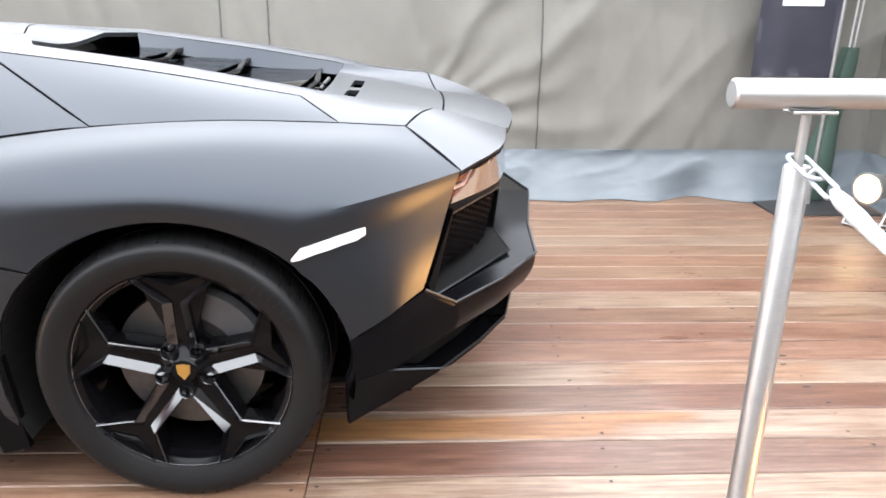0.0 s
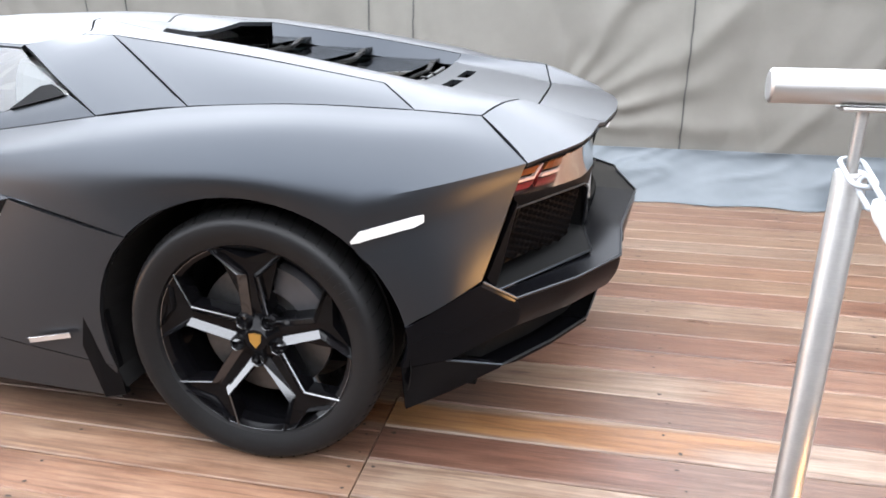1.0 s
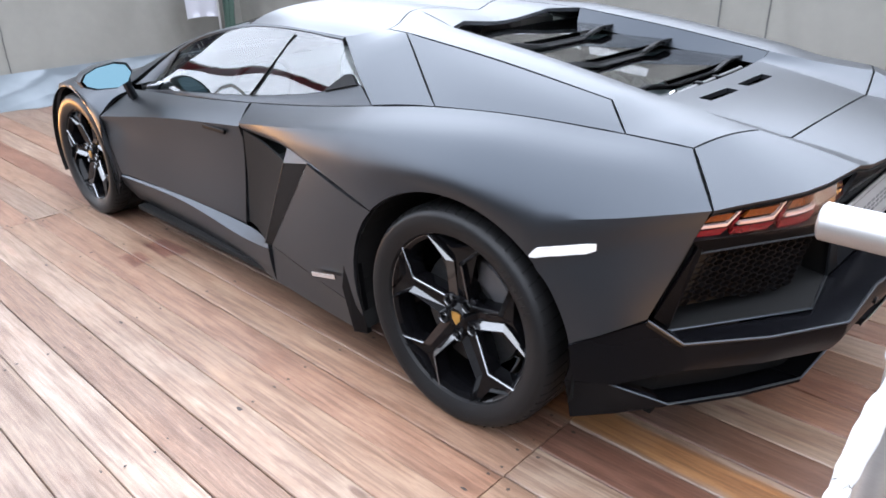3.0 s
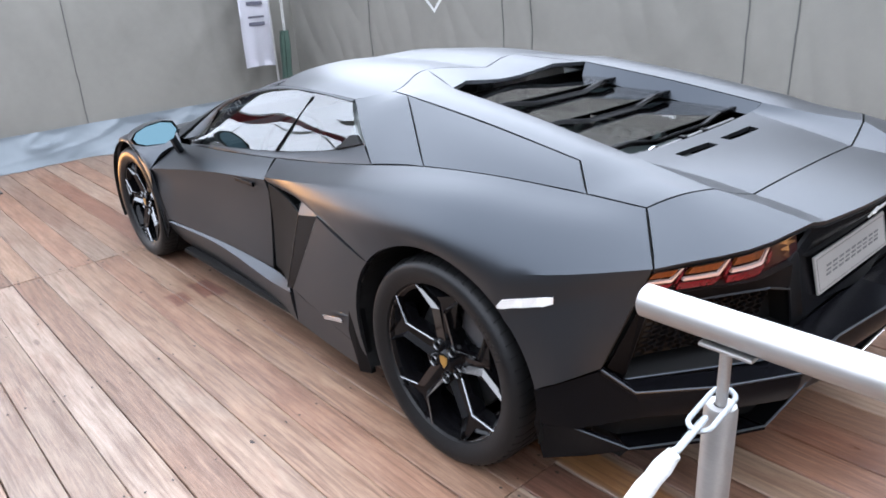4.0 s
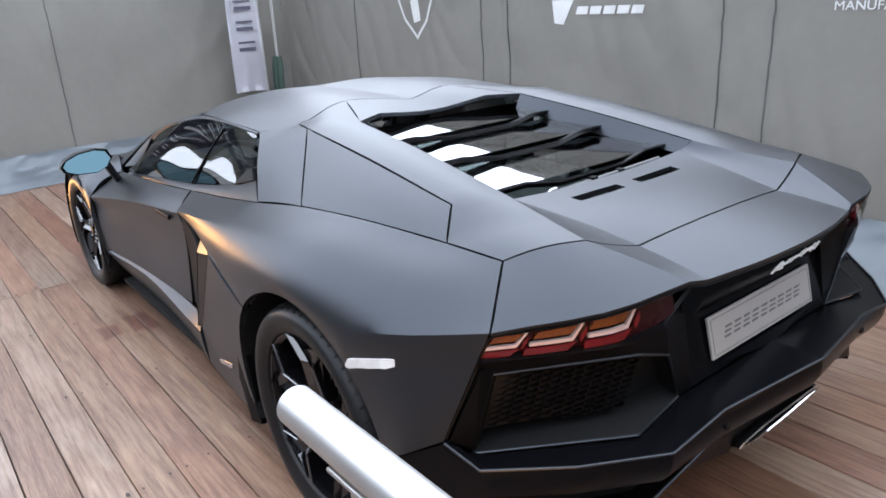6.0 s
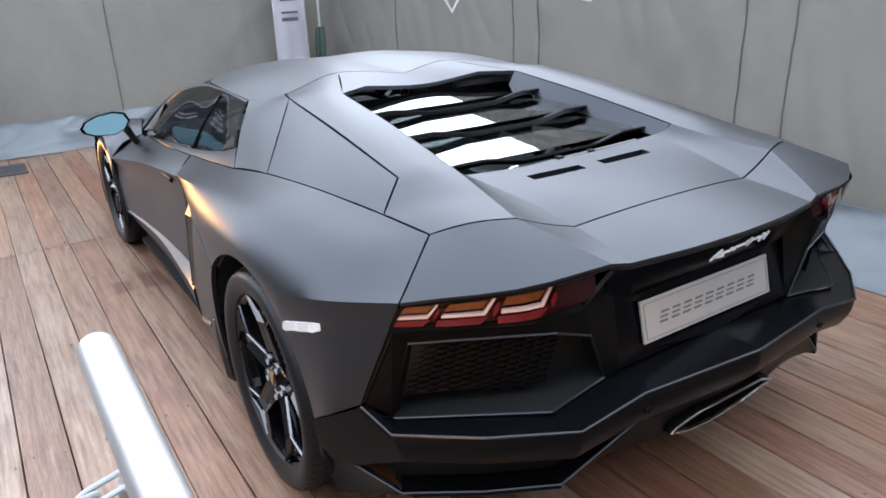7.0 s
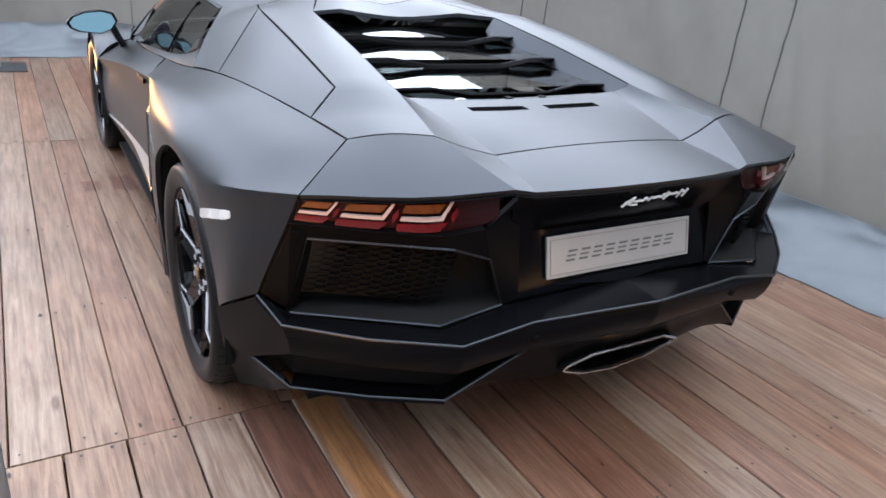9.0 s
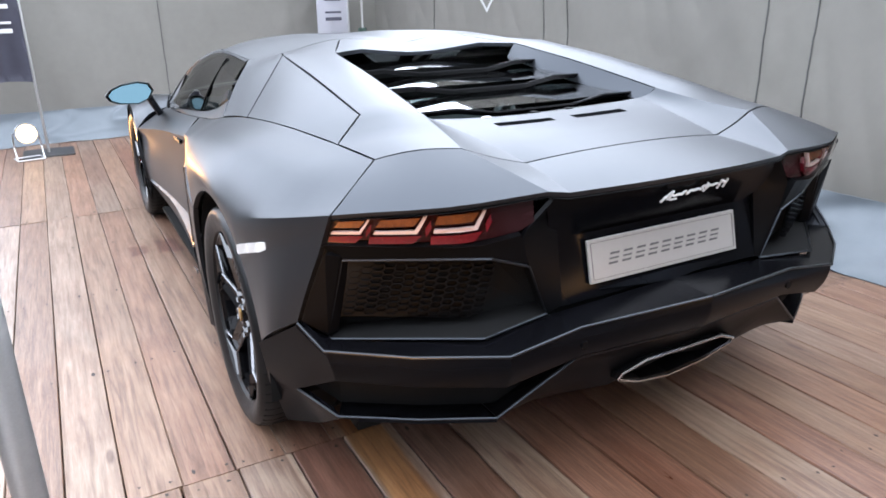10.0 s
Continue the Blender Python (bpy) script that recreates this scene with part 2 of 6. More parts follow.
def skin(name, grids, mat, parent, label="", out=(0, -1, 0.6), gap=0.0022, flange=0.016, both=True, smooth=28, weld=0.0006, folds=()):
    """A body panel of one or more grids: welded, its rim drawn in for the shut line and turned inwards as a flange. both: on the other side as well."""
    bm = bmesh.new()
    for g in grids:
        vs = [[bm.verts.new(p) for p in row] for row in g]
        for r0, r1 in zip(vs, vs[1:]):
            for k in range(len(r0) - 1):
                bm.faces.new((r0[k], r0[k + 1], r1[k + 1], r1[k]))
    bmesh.ops.remove_doubles(bm, verts=bm.verts, dist=weld)
    for line in folds:
        on = {min(bm.verts, key=lambda v: (v.co - Vector(q)).length_squared) for q in line}
        for e in bm.edges:
            if e.verts[0] in on and e.verts[1] in on:
                e.smooth = False
    bmesh.ops.recalc_face_normals(bm, faces=bm.faces)
    bm.normal_update()
    mean = sum((f.normal * f.calc_area() for f in bm.faces), Vector())
    if mean.dot(Vector(out)) < 0:
        bmesh.ops.reverse_faces(bm, faces=bm.faces)
        bm.normal_update()
    if flange:
        rim = [e for e in bm.edges if len(e.link_faces) == 1 and not all(abs(v.co.y) < 1e-4 for v in e.verts)]
        normal = {v: v.normal.copy() for e in rim for v in e.verts}
        move = {}
        for e in rim:
            f = e.link_faces[0]
            way = f.calc_center_median() - (e.verts[0].co + e.verts[1].co) / 2
            d = (e.verts[1].co - e.verts[0].co).normalized()
            way = way - d * way.dot(d)
            way = way - f.normal * way.dot(f.normal)
            if way.length > 1e-6:
                for v in e.verts:
                    move.setdefault(v, []).append(way.normalized())
        for v, ws in move.items():
            w = sum(ws, Vector())
            v.co += w * gap / max(1.0, len(ws) * 0.5)
        r = bmesh.ops.extrude_edge_only(bm, edges=rim)
        fresh = [v for v in r["geom"] if isinstance(v, bmesh.types.BMVert)]
        for v in fresh:
            src = [e.other_vert(v) for e in v.link_edges if e.other_vert(v) in normal]
            if src:
                v.co -= normal[src[0]] * flange
        bmesh.ops.recalc_face_normals(bm, faces=bm.faces)
        bm.normal_update()
        mean = sum((f.normal * f.calc_area() for f in bm.faces), Vector())
        if mean.dot(Vector(out)) < 0:
            bmesh.ops.reverse_faces(bm, faces=bm.faces)
    obs = []
    if both:
        other = bm.copy()
        for v in other.verts:
            v.co.y = -v.co.y
        bmesh.ops.reverse_faces(other, faces=other.faces)
        obs.append(part(name, other, mat, parent, label, smooth))
    obs.insert(0, part(name, bm, mat, parent, label, smooth))
    return obs


def flip(pts):
    return [(x, -y, z) for x, y, z in pts]

# ---- the setting: deck, canvas walls ----
def ripple(seed, amp, seams=(), fan=None):
    """How far a canvas stands out of its plane at u along and z up: waves, broad folds and sharp creases."""
    rnd = random.Random(seed)
    waves = [(rnd.uniform(0.8, 3.5), rnd.uniform(0, 6), rnd.uniform(-0.8, 0.8)) for _ in range(9)]

    def out(u, z):
        d = sum(math.sin(f * u * 2 + q + w * z * 2) for f, q, w in waves) / 9 * amp
        d += noise.noise((u * 1.7, z * 0.8, seed * 3.1)) * amp * 1.3 + abs(noise.noise((u * 4 + z * 1.5, z * 1.4 - u, seed + 7.7))) * amp * 0.9
        d += amp * 1.2 * max(0.0, 1 - z / 0.7) * noise.noise((u * 5.0, 0.3 * z, seed))
        loose = min(1.0, max(0.15, (u + 0.2) / 1.6))
        fold = 1 - abs(noise.noise((u * 1.5 - z * 1.2, z * 0.5 + u * 0.3, seed + 3.3))) * 5
        d += max(0.0, fold) * 0.014 * loose
        for turn, pitch, deep in ((0.55, 1.5, 0.008), (-0.45, 1.9, 0.006), (0.1, 3.4, 0.005)):
            v = noise.noise(((u + turn * z) * pitch, (z - turn * u) * 0.30, seed + 11.1 + pitch))
            d += max(0.0, 1 - abs(v) * 5) ** 1.5 * deep * loose
        if fan:
            far = math.hypot(u - fan[0], z - fan[1])
            turn = math.degrees(math.atan2(z - fan[1], u - fan[0])) + 7 * noise.noise((u * 1.3, z * 1.3, 2.2))
            for way, deep, wide, near_, reach in ((6, 0.028, 5.0, 0.5, 2.2), (21, 0.036, 4.0, 0.3, 1.5), (33, 0.032, 5.0, 0.7, 2.4), (47, 0.020, 3.6, 0.2, 1.1), (60, 0.030, 4.6, 0.4, 1.9), (77, 0.016, 5.0, 0.3, 1.4)):
                bent = turn + 5 * noise.noise((u * 2.6, z * 2.6, way))
                d += deep * math.exp(-((bent - way) / wide) ** 2) * min(1.0, far / near_) * max(0.0, 1 - far / reach)
        for c in seams:
            d -= 0.010 * math.exp(-((u - c) / 0.02) ** 2)
            d += 0.010 * math.exp(-((u - c) / 0.10) ** 2) * noise.noise((c * 9, z * 3.5, seed))
        return d
    return out


def cloth(name, u0, u1, height, place, label, seams=(), amp=0.02, seed=0, nu=150, nv=44, fan=None):
    """A hanging canvas wall. place(u, z, d): the world place at u along, z up, d out of the wall."""
    bm = bmesh.new()
    out = ripple(seed, amp, seams, fan)
    rows = [[bm.verts.new(place(u, height * j / nv, out(u, height * j / nv))) for u in (u0 + (u1 - u0) * i / nu for i in range(nu + 1))] for j in range(nv + 1)]
    for a, b in zip(rows, rows[1:]):
        for k in range(nu):
            bm.faces.new((a[k], a[k + 1], b[k + 1], b[k]))
    ob = obj(name, bm, CANVAS, smooth=60)
    mod = ob.modifiers.new("thickness", "SOLIDIFY")
    mod.thickness, mod.offset = 0.006, 0
    tagged(ob, label, "tent wall", kind="structure")
    for c in seams:
        cb = bmesh.new()
        line = [(c + 0.006 * noise.noise((k * 0.5, c, 1)), 0.03 + (height - 0.05) * k / 60) for k in range(61)]
        tube(cb, [place(u, z, max(out(u - 0.012, z), out(u, z), out(u + 0.012, z)) + 0.004) for u, z in line], 0.0042, 5)
        obj("seam", cb, CORD, ob, "dark stitched canvas seam")
    return ob


RIGHT_SEAMS = (-4.46, -2.68, -2.36, -0.63, -0.34, 1.36)
cloth("wall_north", -6.0, 3.62, 1.94, lambda u, z, d: (u, 2.12 - d, z), "grey canvas tent wall with stitched seams and soft folds", RIGHT_SEAMS, 0.022, 1, 480, 110, (0.55, 0.42))
on_wall = ripple(1, 0.022, RIGHT_SEAMS, (0.55, 0.42))
cloth("wall_west", -2.1, 2.14, 3.5, lambda u, z, d: (-5.97 + d, u, z), "grey canvas tent wall behind the car's nose", (-0.26,), 0.022, 2, 150)
# the east wall is unseen; its extra height is added to darken that corner
cloth("wall_east", -1.2, 2.14, 2.7, lambda u, z, d: (3.60 - d, u, z), "grey canvas tent wall closing the stand", (0.9,), 0.03, 3, 90)


def skirt(name, u0, u1, place, label, seed, depth=0.22, nu=170):
    """The vinyl hem that hangs under the canvas and lies crumpled on the boards."""
    bm = bmesh.new()
    rows = []
    for j in range(25):
        v = j / 24
        row = []
        for i in range(nu + 1):
            u = u0 + (u1 - u0) * i / nu
            reach = depth * (0.60 + 0.60 * noise.noise((u * 1.1, seed, 0.0)) + 0.35 * noise.noise((u * 3.1, seed, 4.0)))
            fold = noise.noise((u * 2.6, v * 1.7, seed * 2.0)) * 0.05 + (0.5 - abs(noise.noise((u * 2.2 + v * 1.8, v * 1.1 - u * 0.7, seed)))) * 0.06 + (0.4 - abs(noise.noise((u * 5 - v * 3, v * 2, seed + 5)))) * 0.010 + max(0.0, 0.18 - abs(noise.noise((u * 2.0 + v * 2.0, v * 1.6 - u * 0.5, seed + 9)))) * 0.15 - 0.035
            z = 0.30 * (1 - v) ** 1.4 + 0.004 + max(0, fold) * min(1, 4 * v) * (1.15 - v)
            d = 0.012 + reach * v ** 1.6 + fold * 0.5 * (1 - v) + 0.03 * math.sin(3.1 * v) * (1 + noise.noise((u * 2, 1, seed)))
            row.append(bm.verts.new(place(u, z, max(0.012, d))))
        rows.append(row)
    for a, b in zip(rows, rows[1:]):
        for k in range(nu):
            bm.faces.new((a[k], b[k], b[k + 1], a[k + 1]))
    ob = obj(name, bm, SKIRT, smooth=70)
    mod = ob.modifiers.new("thickness", "SOLIDIFY")
    mod.thickness, mod.offset = 0.004, 0
    return tagged(ob, label, "tent skirt", kind="structure")


skirt("trim_north", -5.9, 3.55, lambda u, z, d: (u, 2.09 - d, z), "crumpled blue-grey vinyl hem lying on the boards", 5, 0.32, 420)
skirt("trim_west", -2.05, 2.05, lambda u, z, d: (-5.94 + d, u, z), "crumpled blue-grey vinyl hem under the front canvas", 9, 0.24, 160)
skirt("trim_east", -1.15, 2.05, lambda u, z, d: (3.57 - d, u, z), "crumpled blue-grey vinyl hem under the canvas", 12, 0.2, 90)

# ground under and round the deck
bm = bmesh.new()
bmesh.ops.create_grid(bm, x_segments=60, y_segments=60, size=300)
PAVING = material("worn_concrete_paving", (0.135, 0.132, 0.128), rough=0.85, grain=0.35, scale=8, bump=0.4, bump_scale=60)
ground = obj("ground", bm, PAVING)
ground.location.z = -0.16
tagged(ground, "plain grey paving under and round the wooden deck", "ground", kind="structure")

# behind the camera: unseen dark walls added to dim reflections, and a white marquee with a red valance further on
SHADE_WALL = material("dark_brown_shade_wall", (0.050, 0.047, 0.045), rough=0.9, grain=0.25, scale=3, bump=0.3, bump_scale=30)
# added wall, sized by how dark the car's flank should mirror it
south_shade_wall = obj("shade_wall_south", box(bmesh.new(), -8.6, -6.4, -0.16, 7.5, -6.0, 3.15), SHADE_WALL)
tagged(south_shade_wall, "unseen long dark wall, added to darken the car's reflections", "wall", kind="structure")
# added out of view to keep eastern sky off the tail and west canvas
east_shade_wall = obj("shade_wall_far_east", box(bmesh.new(), 9.0, -6.0, -0.16, 9.4, 8.0, 4.2), SHADE_WALL)
tagged(east_shade_wall, "unseen tall dark wall, added to block the eastern sky", "wall", kind="structure")
WHITEWALL = material("white_marquee_cloth", (0.459, 0.459, 0.447), rough=0.8, grain=0.08, scale=4, bump=0.2, bump_scale=40)
REDCLOTH = material("red_awning_cloth", (0.18, 0.015, 0.02), rough=0.8, grain=0.2, scale=20)
marquee = thing("marquee", "white marquee with a red valance across the way", "marquee")
bm = bmesh.new()
rows = [[bm.verts.new((-10.5 - 3.5 * u, -10 + 7.4 * k / 24, 3.16 + 0.7 * u * (2 - u))) for k in range(25)] for u in (0, 0.33, 0.66, 1.0)]
for a, b in zip(rows, rows[1:]):
    for k in range(24):
        bm.faces.new((a[k], a[k + 1], b[k + 1], b[k]))
bmesh.ops.solidify(bm, geom=bm.faces[:], thickness=0.02)
part("marquee_roof", bm, WHITEWALL, marquee)
bm = bmesh.new()
rows = [[bm.verts.new((-10.48 + 0.04 * math.sin(k * 0.9), -10 + 7.4 * k / 48, z - (0.05 * abs(math.sin(k * 0.8)) if z < 2.9 else 0))) for k in range(49)] for z in (3.15, 2.92, 2.72)]
for a, b in zip(rows, rows[1:]):
    for k in range(48):
        bm.faces.new((a[k], a[k + 1], b[k + 1], b[k]))
bmesh.ops.solidify(bm, geom=bm.faces[:], thickness=0.01)
part("valance", bm, REDCLOTH, marquee, "red cloth valance")
for x in (-10.6, -13.9):
    for y in (-9.9, -6.3, -2.7):
        part("marquee_post", lathe(bmesh.new(), [(0.04, -0.16), (0.04, 3.15)], 16, "z", (x, y, 0)), WHITEWALL, marquee)

# ---- the car ----
# Rear axle at x = 0, the nose towards -x, its left side towards -y.
car = thing("sports_car", "matte black wedge-shaped sports car parked on the wooden boards", "car")
GRIDS = []


def panel(name, grids, label="", out=(0, -1, 0.6), mat=None, both=True, shell=True, gap=0.0016, flange=0.016, smooth=28, weld=0.0006, folds=()):
    if shell:
        GRIDS.extend((g, out, both) for g in grids)
    return skin(name, grids, mat or PAINT, car, label, out, gap, flange, both, smooth, weld, folds)


def arc(cx, cy, cz, rx, rz, a0, a1, n, y1=None):
    """Points on the edge of a wheel arch, by angle from the rear."""
    y1 = cy if y1 is None else y1
    return [np.array((cx + rx * math.cos(radians(a)), cy + (y1 - cy) * k / (n - 1), cz + rz * math.sin(radians(a)))) for k, a in enumerate(np.linspace(a0, a1, n))]


# corner points of the shut lines, left side
SAIL_T, SAIL_B = (-0.795, -0.659, 1.066), (-0.455, -0.850, 0.905)
ROOF_J, ROOF_C, ROOF_M = (-0.675, -0.556, 1.092), (-0.82, -0.265, 1.127), (-0.74, 0.0, 1.106)
Q_TL, Q_BL, Q_TR, Q_BR = (-0.551, -0.590, 1.094), (-0.20, -0.826, 0.935), (0.27, -0.628, 0.985), (0.379, -0.737, 0.933)
FEN, TAIL = (0.547, -0.707, 0.920), (0.683, -0.874, 0.841)
COVER_F, COVER_B = (-0.51, -0.40, 1.094), (0.28, -0.448, 0.979)
DECK_L, DECK_K = (0.622, -0.508, 0.937), (0.652, -0.340, 0.886)
LIP = [TAIL, (0.846, -0.409, 0.863), (0.860, -0.358, 0.857), (0.905, 0.0, 0.866)]

# roof
roof_rails = [curve(r, 12) for r in (
    [(-1.45, -0.620, 1.066), (-1.15, -0.660, 1.079), SAIL_T],
    [(-1.48, -0.500, 1.098), (-1.10, -0.535, 1.113), ROOF_J],
    [(-1.50, -0.265, 1.122), (-1.10, -0.265, 1.134), ROOF_C],
    [(-1.51, 0.000, 1.116), (-1.10, 0.000, 1.116), ROOF_M])]
roof = turned([cross([r[k] for r in roof_rails], 6) for k in range(12)])
panel("roof", [roof], "satin matte black roof with a shallow central channel", out=(0, 0, 1))
roof_edge = [r[-1] for r in roof]
near = (6, 12)

# buttresses, rear deck and the frame of the engine cover: one panel across the car
outer = pieces([even([ROOF_J, Q_TL], 5), curve([Q_TL, (-0.14, -0.612, 1.048), Q_TR], 15), even([Q_TR, Q_BR], 5), even([Q_BR, FEN], 5)])
inner = pieces([even([ROOF_C, COVER_F], 5), curve([COVER_F, (-0.11, -0.424, 1.042), COVER_B], 15), curve([COVER_B, (0.45, -0.474, 0.955), DECK_L], 9)])
crest = inner[18:]
xs = [0.262, 0.305, 0.342, 0.377, 0.430, 0.490, 0.550, 0.605, 0.652]
crease = curve([(0.262, -0.400, 0.950), (0.50, -0.358, 0.915), DECK_K], 40)
crease = [np.array([np.interp(x, [p[0] for p in crease], [p[q] for p in crease]) for q in range(3)]) for x in xs]
front_a = even(roof_edge[near[1]:], 9)
front_b = pieces([even([COVER_F, (-0.58, -0.265, 1.098)], 5), curve([(-0.58, -0.265, 1.098), (-0.592, -0.09, 1.078), (-0.594, 0.0, 1.074)], 5)])
cols = []
for k, x in enumerate(xs):
    c = crease[k]
    ye = -c[1]
    mid = 0.935 - (x - 0.262) * 0.126 + 0.018 * min(1.0, (x - 0.262) / 0.25)
    row = []
    for y in (-ye, -0.29, -0.241, -0.17, -0.10, -0.040, 0, 0.040, 0.10, 0.17, 0.241, 0.29, ye):
        row.append(np.array((x + (0.016 * (1 - (y / ye) ** 2) if k == len(xs) - 1 else 0), y, c[2] + (mid - c[2]) * (1 - (abs(y) / ye) ** 2.2))))
    cols.append(row)
deck = []
for a in range(len(xs) - 1):
    for b in range(12):
        if a == 2 and b in (2, 3, 4, 7, 8, 9):
            continue
        deck.append([[cols[a][b], cols[a][b + 1]], [cols[a + 1][b], cols[a + 1][b + 1]]])
top = ruled(outer, inner, 7, 0.010, (0, -0.3, 1))
for v, p in enumerate(even(roof_edge[near[0]:near[1] + 1], 7)):
    shift = p - top[v][0]
    for k in range(6):
        top[v][k] = top[v][k] + shift * (1 - k / 6) * (1.0 if 0 < v < 6 or k == 0 else 0.0)
half = [top, ruled(front_a, front_b, 4), ruled(crest, crease, 6, -0.004, (0, 0.4, 1))]
mirrored = [[[p * np.array((1, -1, 1)) for p in r] for r in g] for g in half]
GRIDS.extend((g, (0, 0, 1), False) for g in half + mirrored)
panel("rear_deck", half + mirrored + deck, "matte black buttresses and rear deck round the engine cover", out=(0, 0, 1), both=False, shell=False, smooth=32, folds=[q for line in (crest, crease) for q in (line, flip(line))])
bm = box(bmesh.new(), 0.325, -0.26, 0.865, 0.40, 0.26, 0.872)
part("vent_tray", bm, SHELL, car, "dark tray under the deck slots")

wall_top = [p + np.array((0, 0.002, -0.002)) for p in curve([COVER_F, (-0.11, -0.424, 1.042), COVER_B], 15)]
panel("cover_wall", [ruled(wall_top, curve([(-0.49, -0.352, 1.040), (-0.11, -0.385, 0.975), (0.262, -0.405, 0.938)], 15), 5)], "matte black inner flank of the buttress", out=(0, 1, 0.3), shell=False, gap=0, flange=0.01)

# tail panel behind the deck's shut line, up to the sharp lip
seam_line = pieces([[r[-1] for r in half[0]], [r[-1] for r in half[2]], cols[-1][:7]])
lip_line = pieces([curve([LIP[0], (0.806, -0.645, 0.853), LIP[1]], 7), even([LIP[1], LIP[2]], 6), curve([LIP[2], (0.893, -0.18, 0.863), LIP[3]], 7)])
tail_half = ruled(seam_line, lip_line, 6, 0.003, (0, 0, 1))
tail_other = [[p * np.array((1, -1, 1)) for p in r] for r in tail_half]
GRIDS.extend((g, (0, 0, 1), False) for g in (tail_half, tail_other))
panel("tail_panel", [tail_half, tail_other], "matte black tail panel with a sharp rear lip", out=(0, 0, 1), both=False, shell=False, flange=0.012, smooth=32, folds=[q for k in (6, 11) for q in ([r[k] for r in tail_half], flip([r[k] for r in tail_half]))])

# quarter panel and the sail panel behind the side glass
qt, qb = curve([Q_TL, (-0.14, -0.614, 1.047), Q_TR], 14), curve([Q_BL, (0.09, -0.792, 0.945), Q_BR], 14)
quarter_flat, quarter_full = ruled(qt, qb, 6), ruled(qt, qb, 6, 0.006, (0, -0.6, 0.8))
panel("quarter_panel", [[[p + (q - p) * math.sin(math.pi * k / 13) ** 0.6 for k, (p, q) in enumerate(zip(r0, r1))] for r0, r1 in zip(quarter_flat, quarter_full)]])
panel("sail_panel", [ruled(even([SAIL_T, (-0.63, -0.76, 0.988), SAIL_B], 10), pieces([even([ROOF_J, Q_TL], 4), even([Q_TL, Q_BL], 7)]), 5, 0.004, (0, -0.6, 0.8))])

# rear fender with its wheel arch
g0 = pieces([curve([(-1.235, -0.795, 0.797), (-0.85, -0.812, 0.842), SAIL_B], 9), curve([SAIL_B, Q_BL, (0.09, -0.790, 0.946), Q_BR], 16), curve([Q_BR, FEN], 7)])
g1 = pieces([curve([(-1.228, -0.874, 0.728), (-0.85, -0.920, 0.786), (-0.47, -0.948, 0.846)], 9), curve([(-0.47, -0.948, 0.846), (-0.2, -0.950, 0.880), (0.05, -0.938, 0.895), (0.33, -0.905, 0.880)], 16), curve([(0.33, -0.905, 0.880), (0.47, -0.860, 0.882), (0.615, -0.7905, 0.879)], 7)])
g2a = pieces([curve([(-1.215, -0.873, 0.717), (-0.85, -0.930, 0.748), (-0.47, -0.985, 0.775)], 9), curve([(-0.47, -0.985, 0.775), (-0.2, -1.008, 0.795), (0.05, -1.016, 0.800), (0.31, -1.000, 0.762)], 16)])
g2b = curve([(0.31, -1.000, 0.762), (0.49, -0.957, 0.799), TAIL], 7)
AR = (0.0, 0.352, 0.425, 0.398)
A_FRONT, A_SPLIT = 135, 46
lip = arc(AR[0], -1.014, AR[1], AR[2], AR[3], A_FRONT, A_SPLIT, 16, -0.998)
low = [(-1.205, -0.866, 0.708), (-0.835, -0.930, 0.722), (-0.667, -0.967, 0.703), (-0.484, -0.991, 0.669), tuple(lip[0])]
g3 = pieces([even([a, b], 3) for a, b in zip(low, low[1:])] + [lip])
arc_rear = arc(AR[0], -0.998, AR[1], AR[2], AR[3], A_SPLIT, 14, 5, -0.994)
REAR_EDGE = [(0.668, -0.883, 0.800), (0.653, -0.893, 0.755), (0.634, -0.912, 0.69), (0.615, -0.928, 0.63), (0.594, -0.943, 0.565)]
rails_q = [g2b] + [curve([tuple(a), tuple((np.array(a) + np.array(e)) / 2 + np.array((0, -0.022, 0))), e], 7) for a, e in zip(arc_rear, REAR_EDGE)]
nf = len(g2a)
fore = []
for k in range(nf):
    soft = cross([g0[k], g1[k], g2a[k], g3[k], rails_q[2][0] if k == nf - 1 else 2 * g3[k] - g2a[k]], 6, 0, 3)
    hard = pieces([even([g0[k], g1[k]], 7), even([g1[k], g2a[k]], 7), even([g2a[k], g3[k]], 7)])
    w = max(0.0, 1 - k / 10)
    fore.append([p * (1 - w) + q * w for p, q in zip(soft, hard)])
fore = turned(fore)
aft, quarter = [], []
for k in range(7):
    w = (k / 6) ** 0.7
    q = [r[k] for r in rails_q]
    a0, a1, a2 = g0[nf - 1 + k], g1[nf - 1 + k], g2b[k]
    aft.append(cross([a0, a1, a2, q[1] * (1 - w) + (2 * a2 - a1) * w], 6, 0, 2))
    quarter.append(cross([a1 * (1 - w) + (2 * a2 - q[1]) * w] + q, 6, 1))
panel("rear_fender", [fore, turned(aft), turned(quarter)], "broad matte black rear fender over the wheel", gap=0.0018, smooth=24)

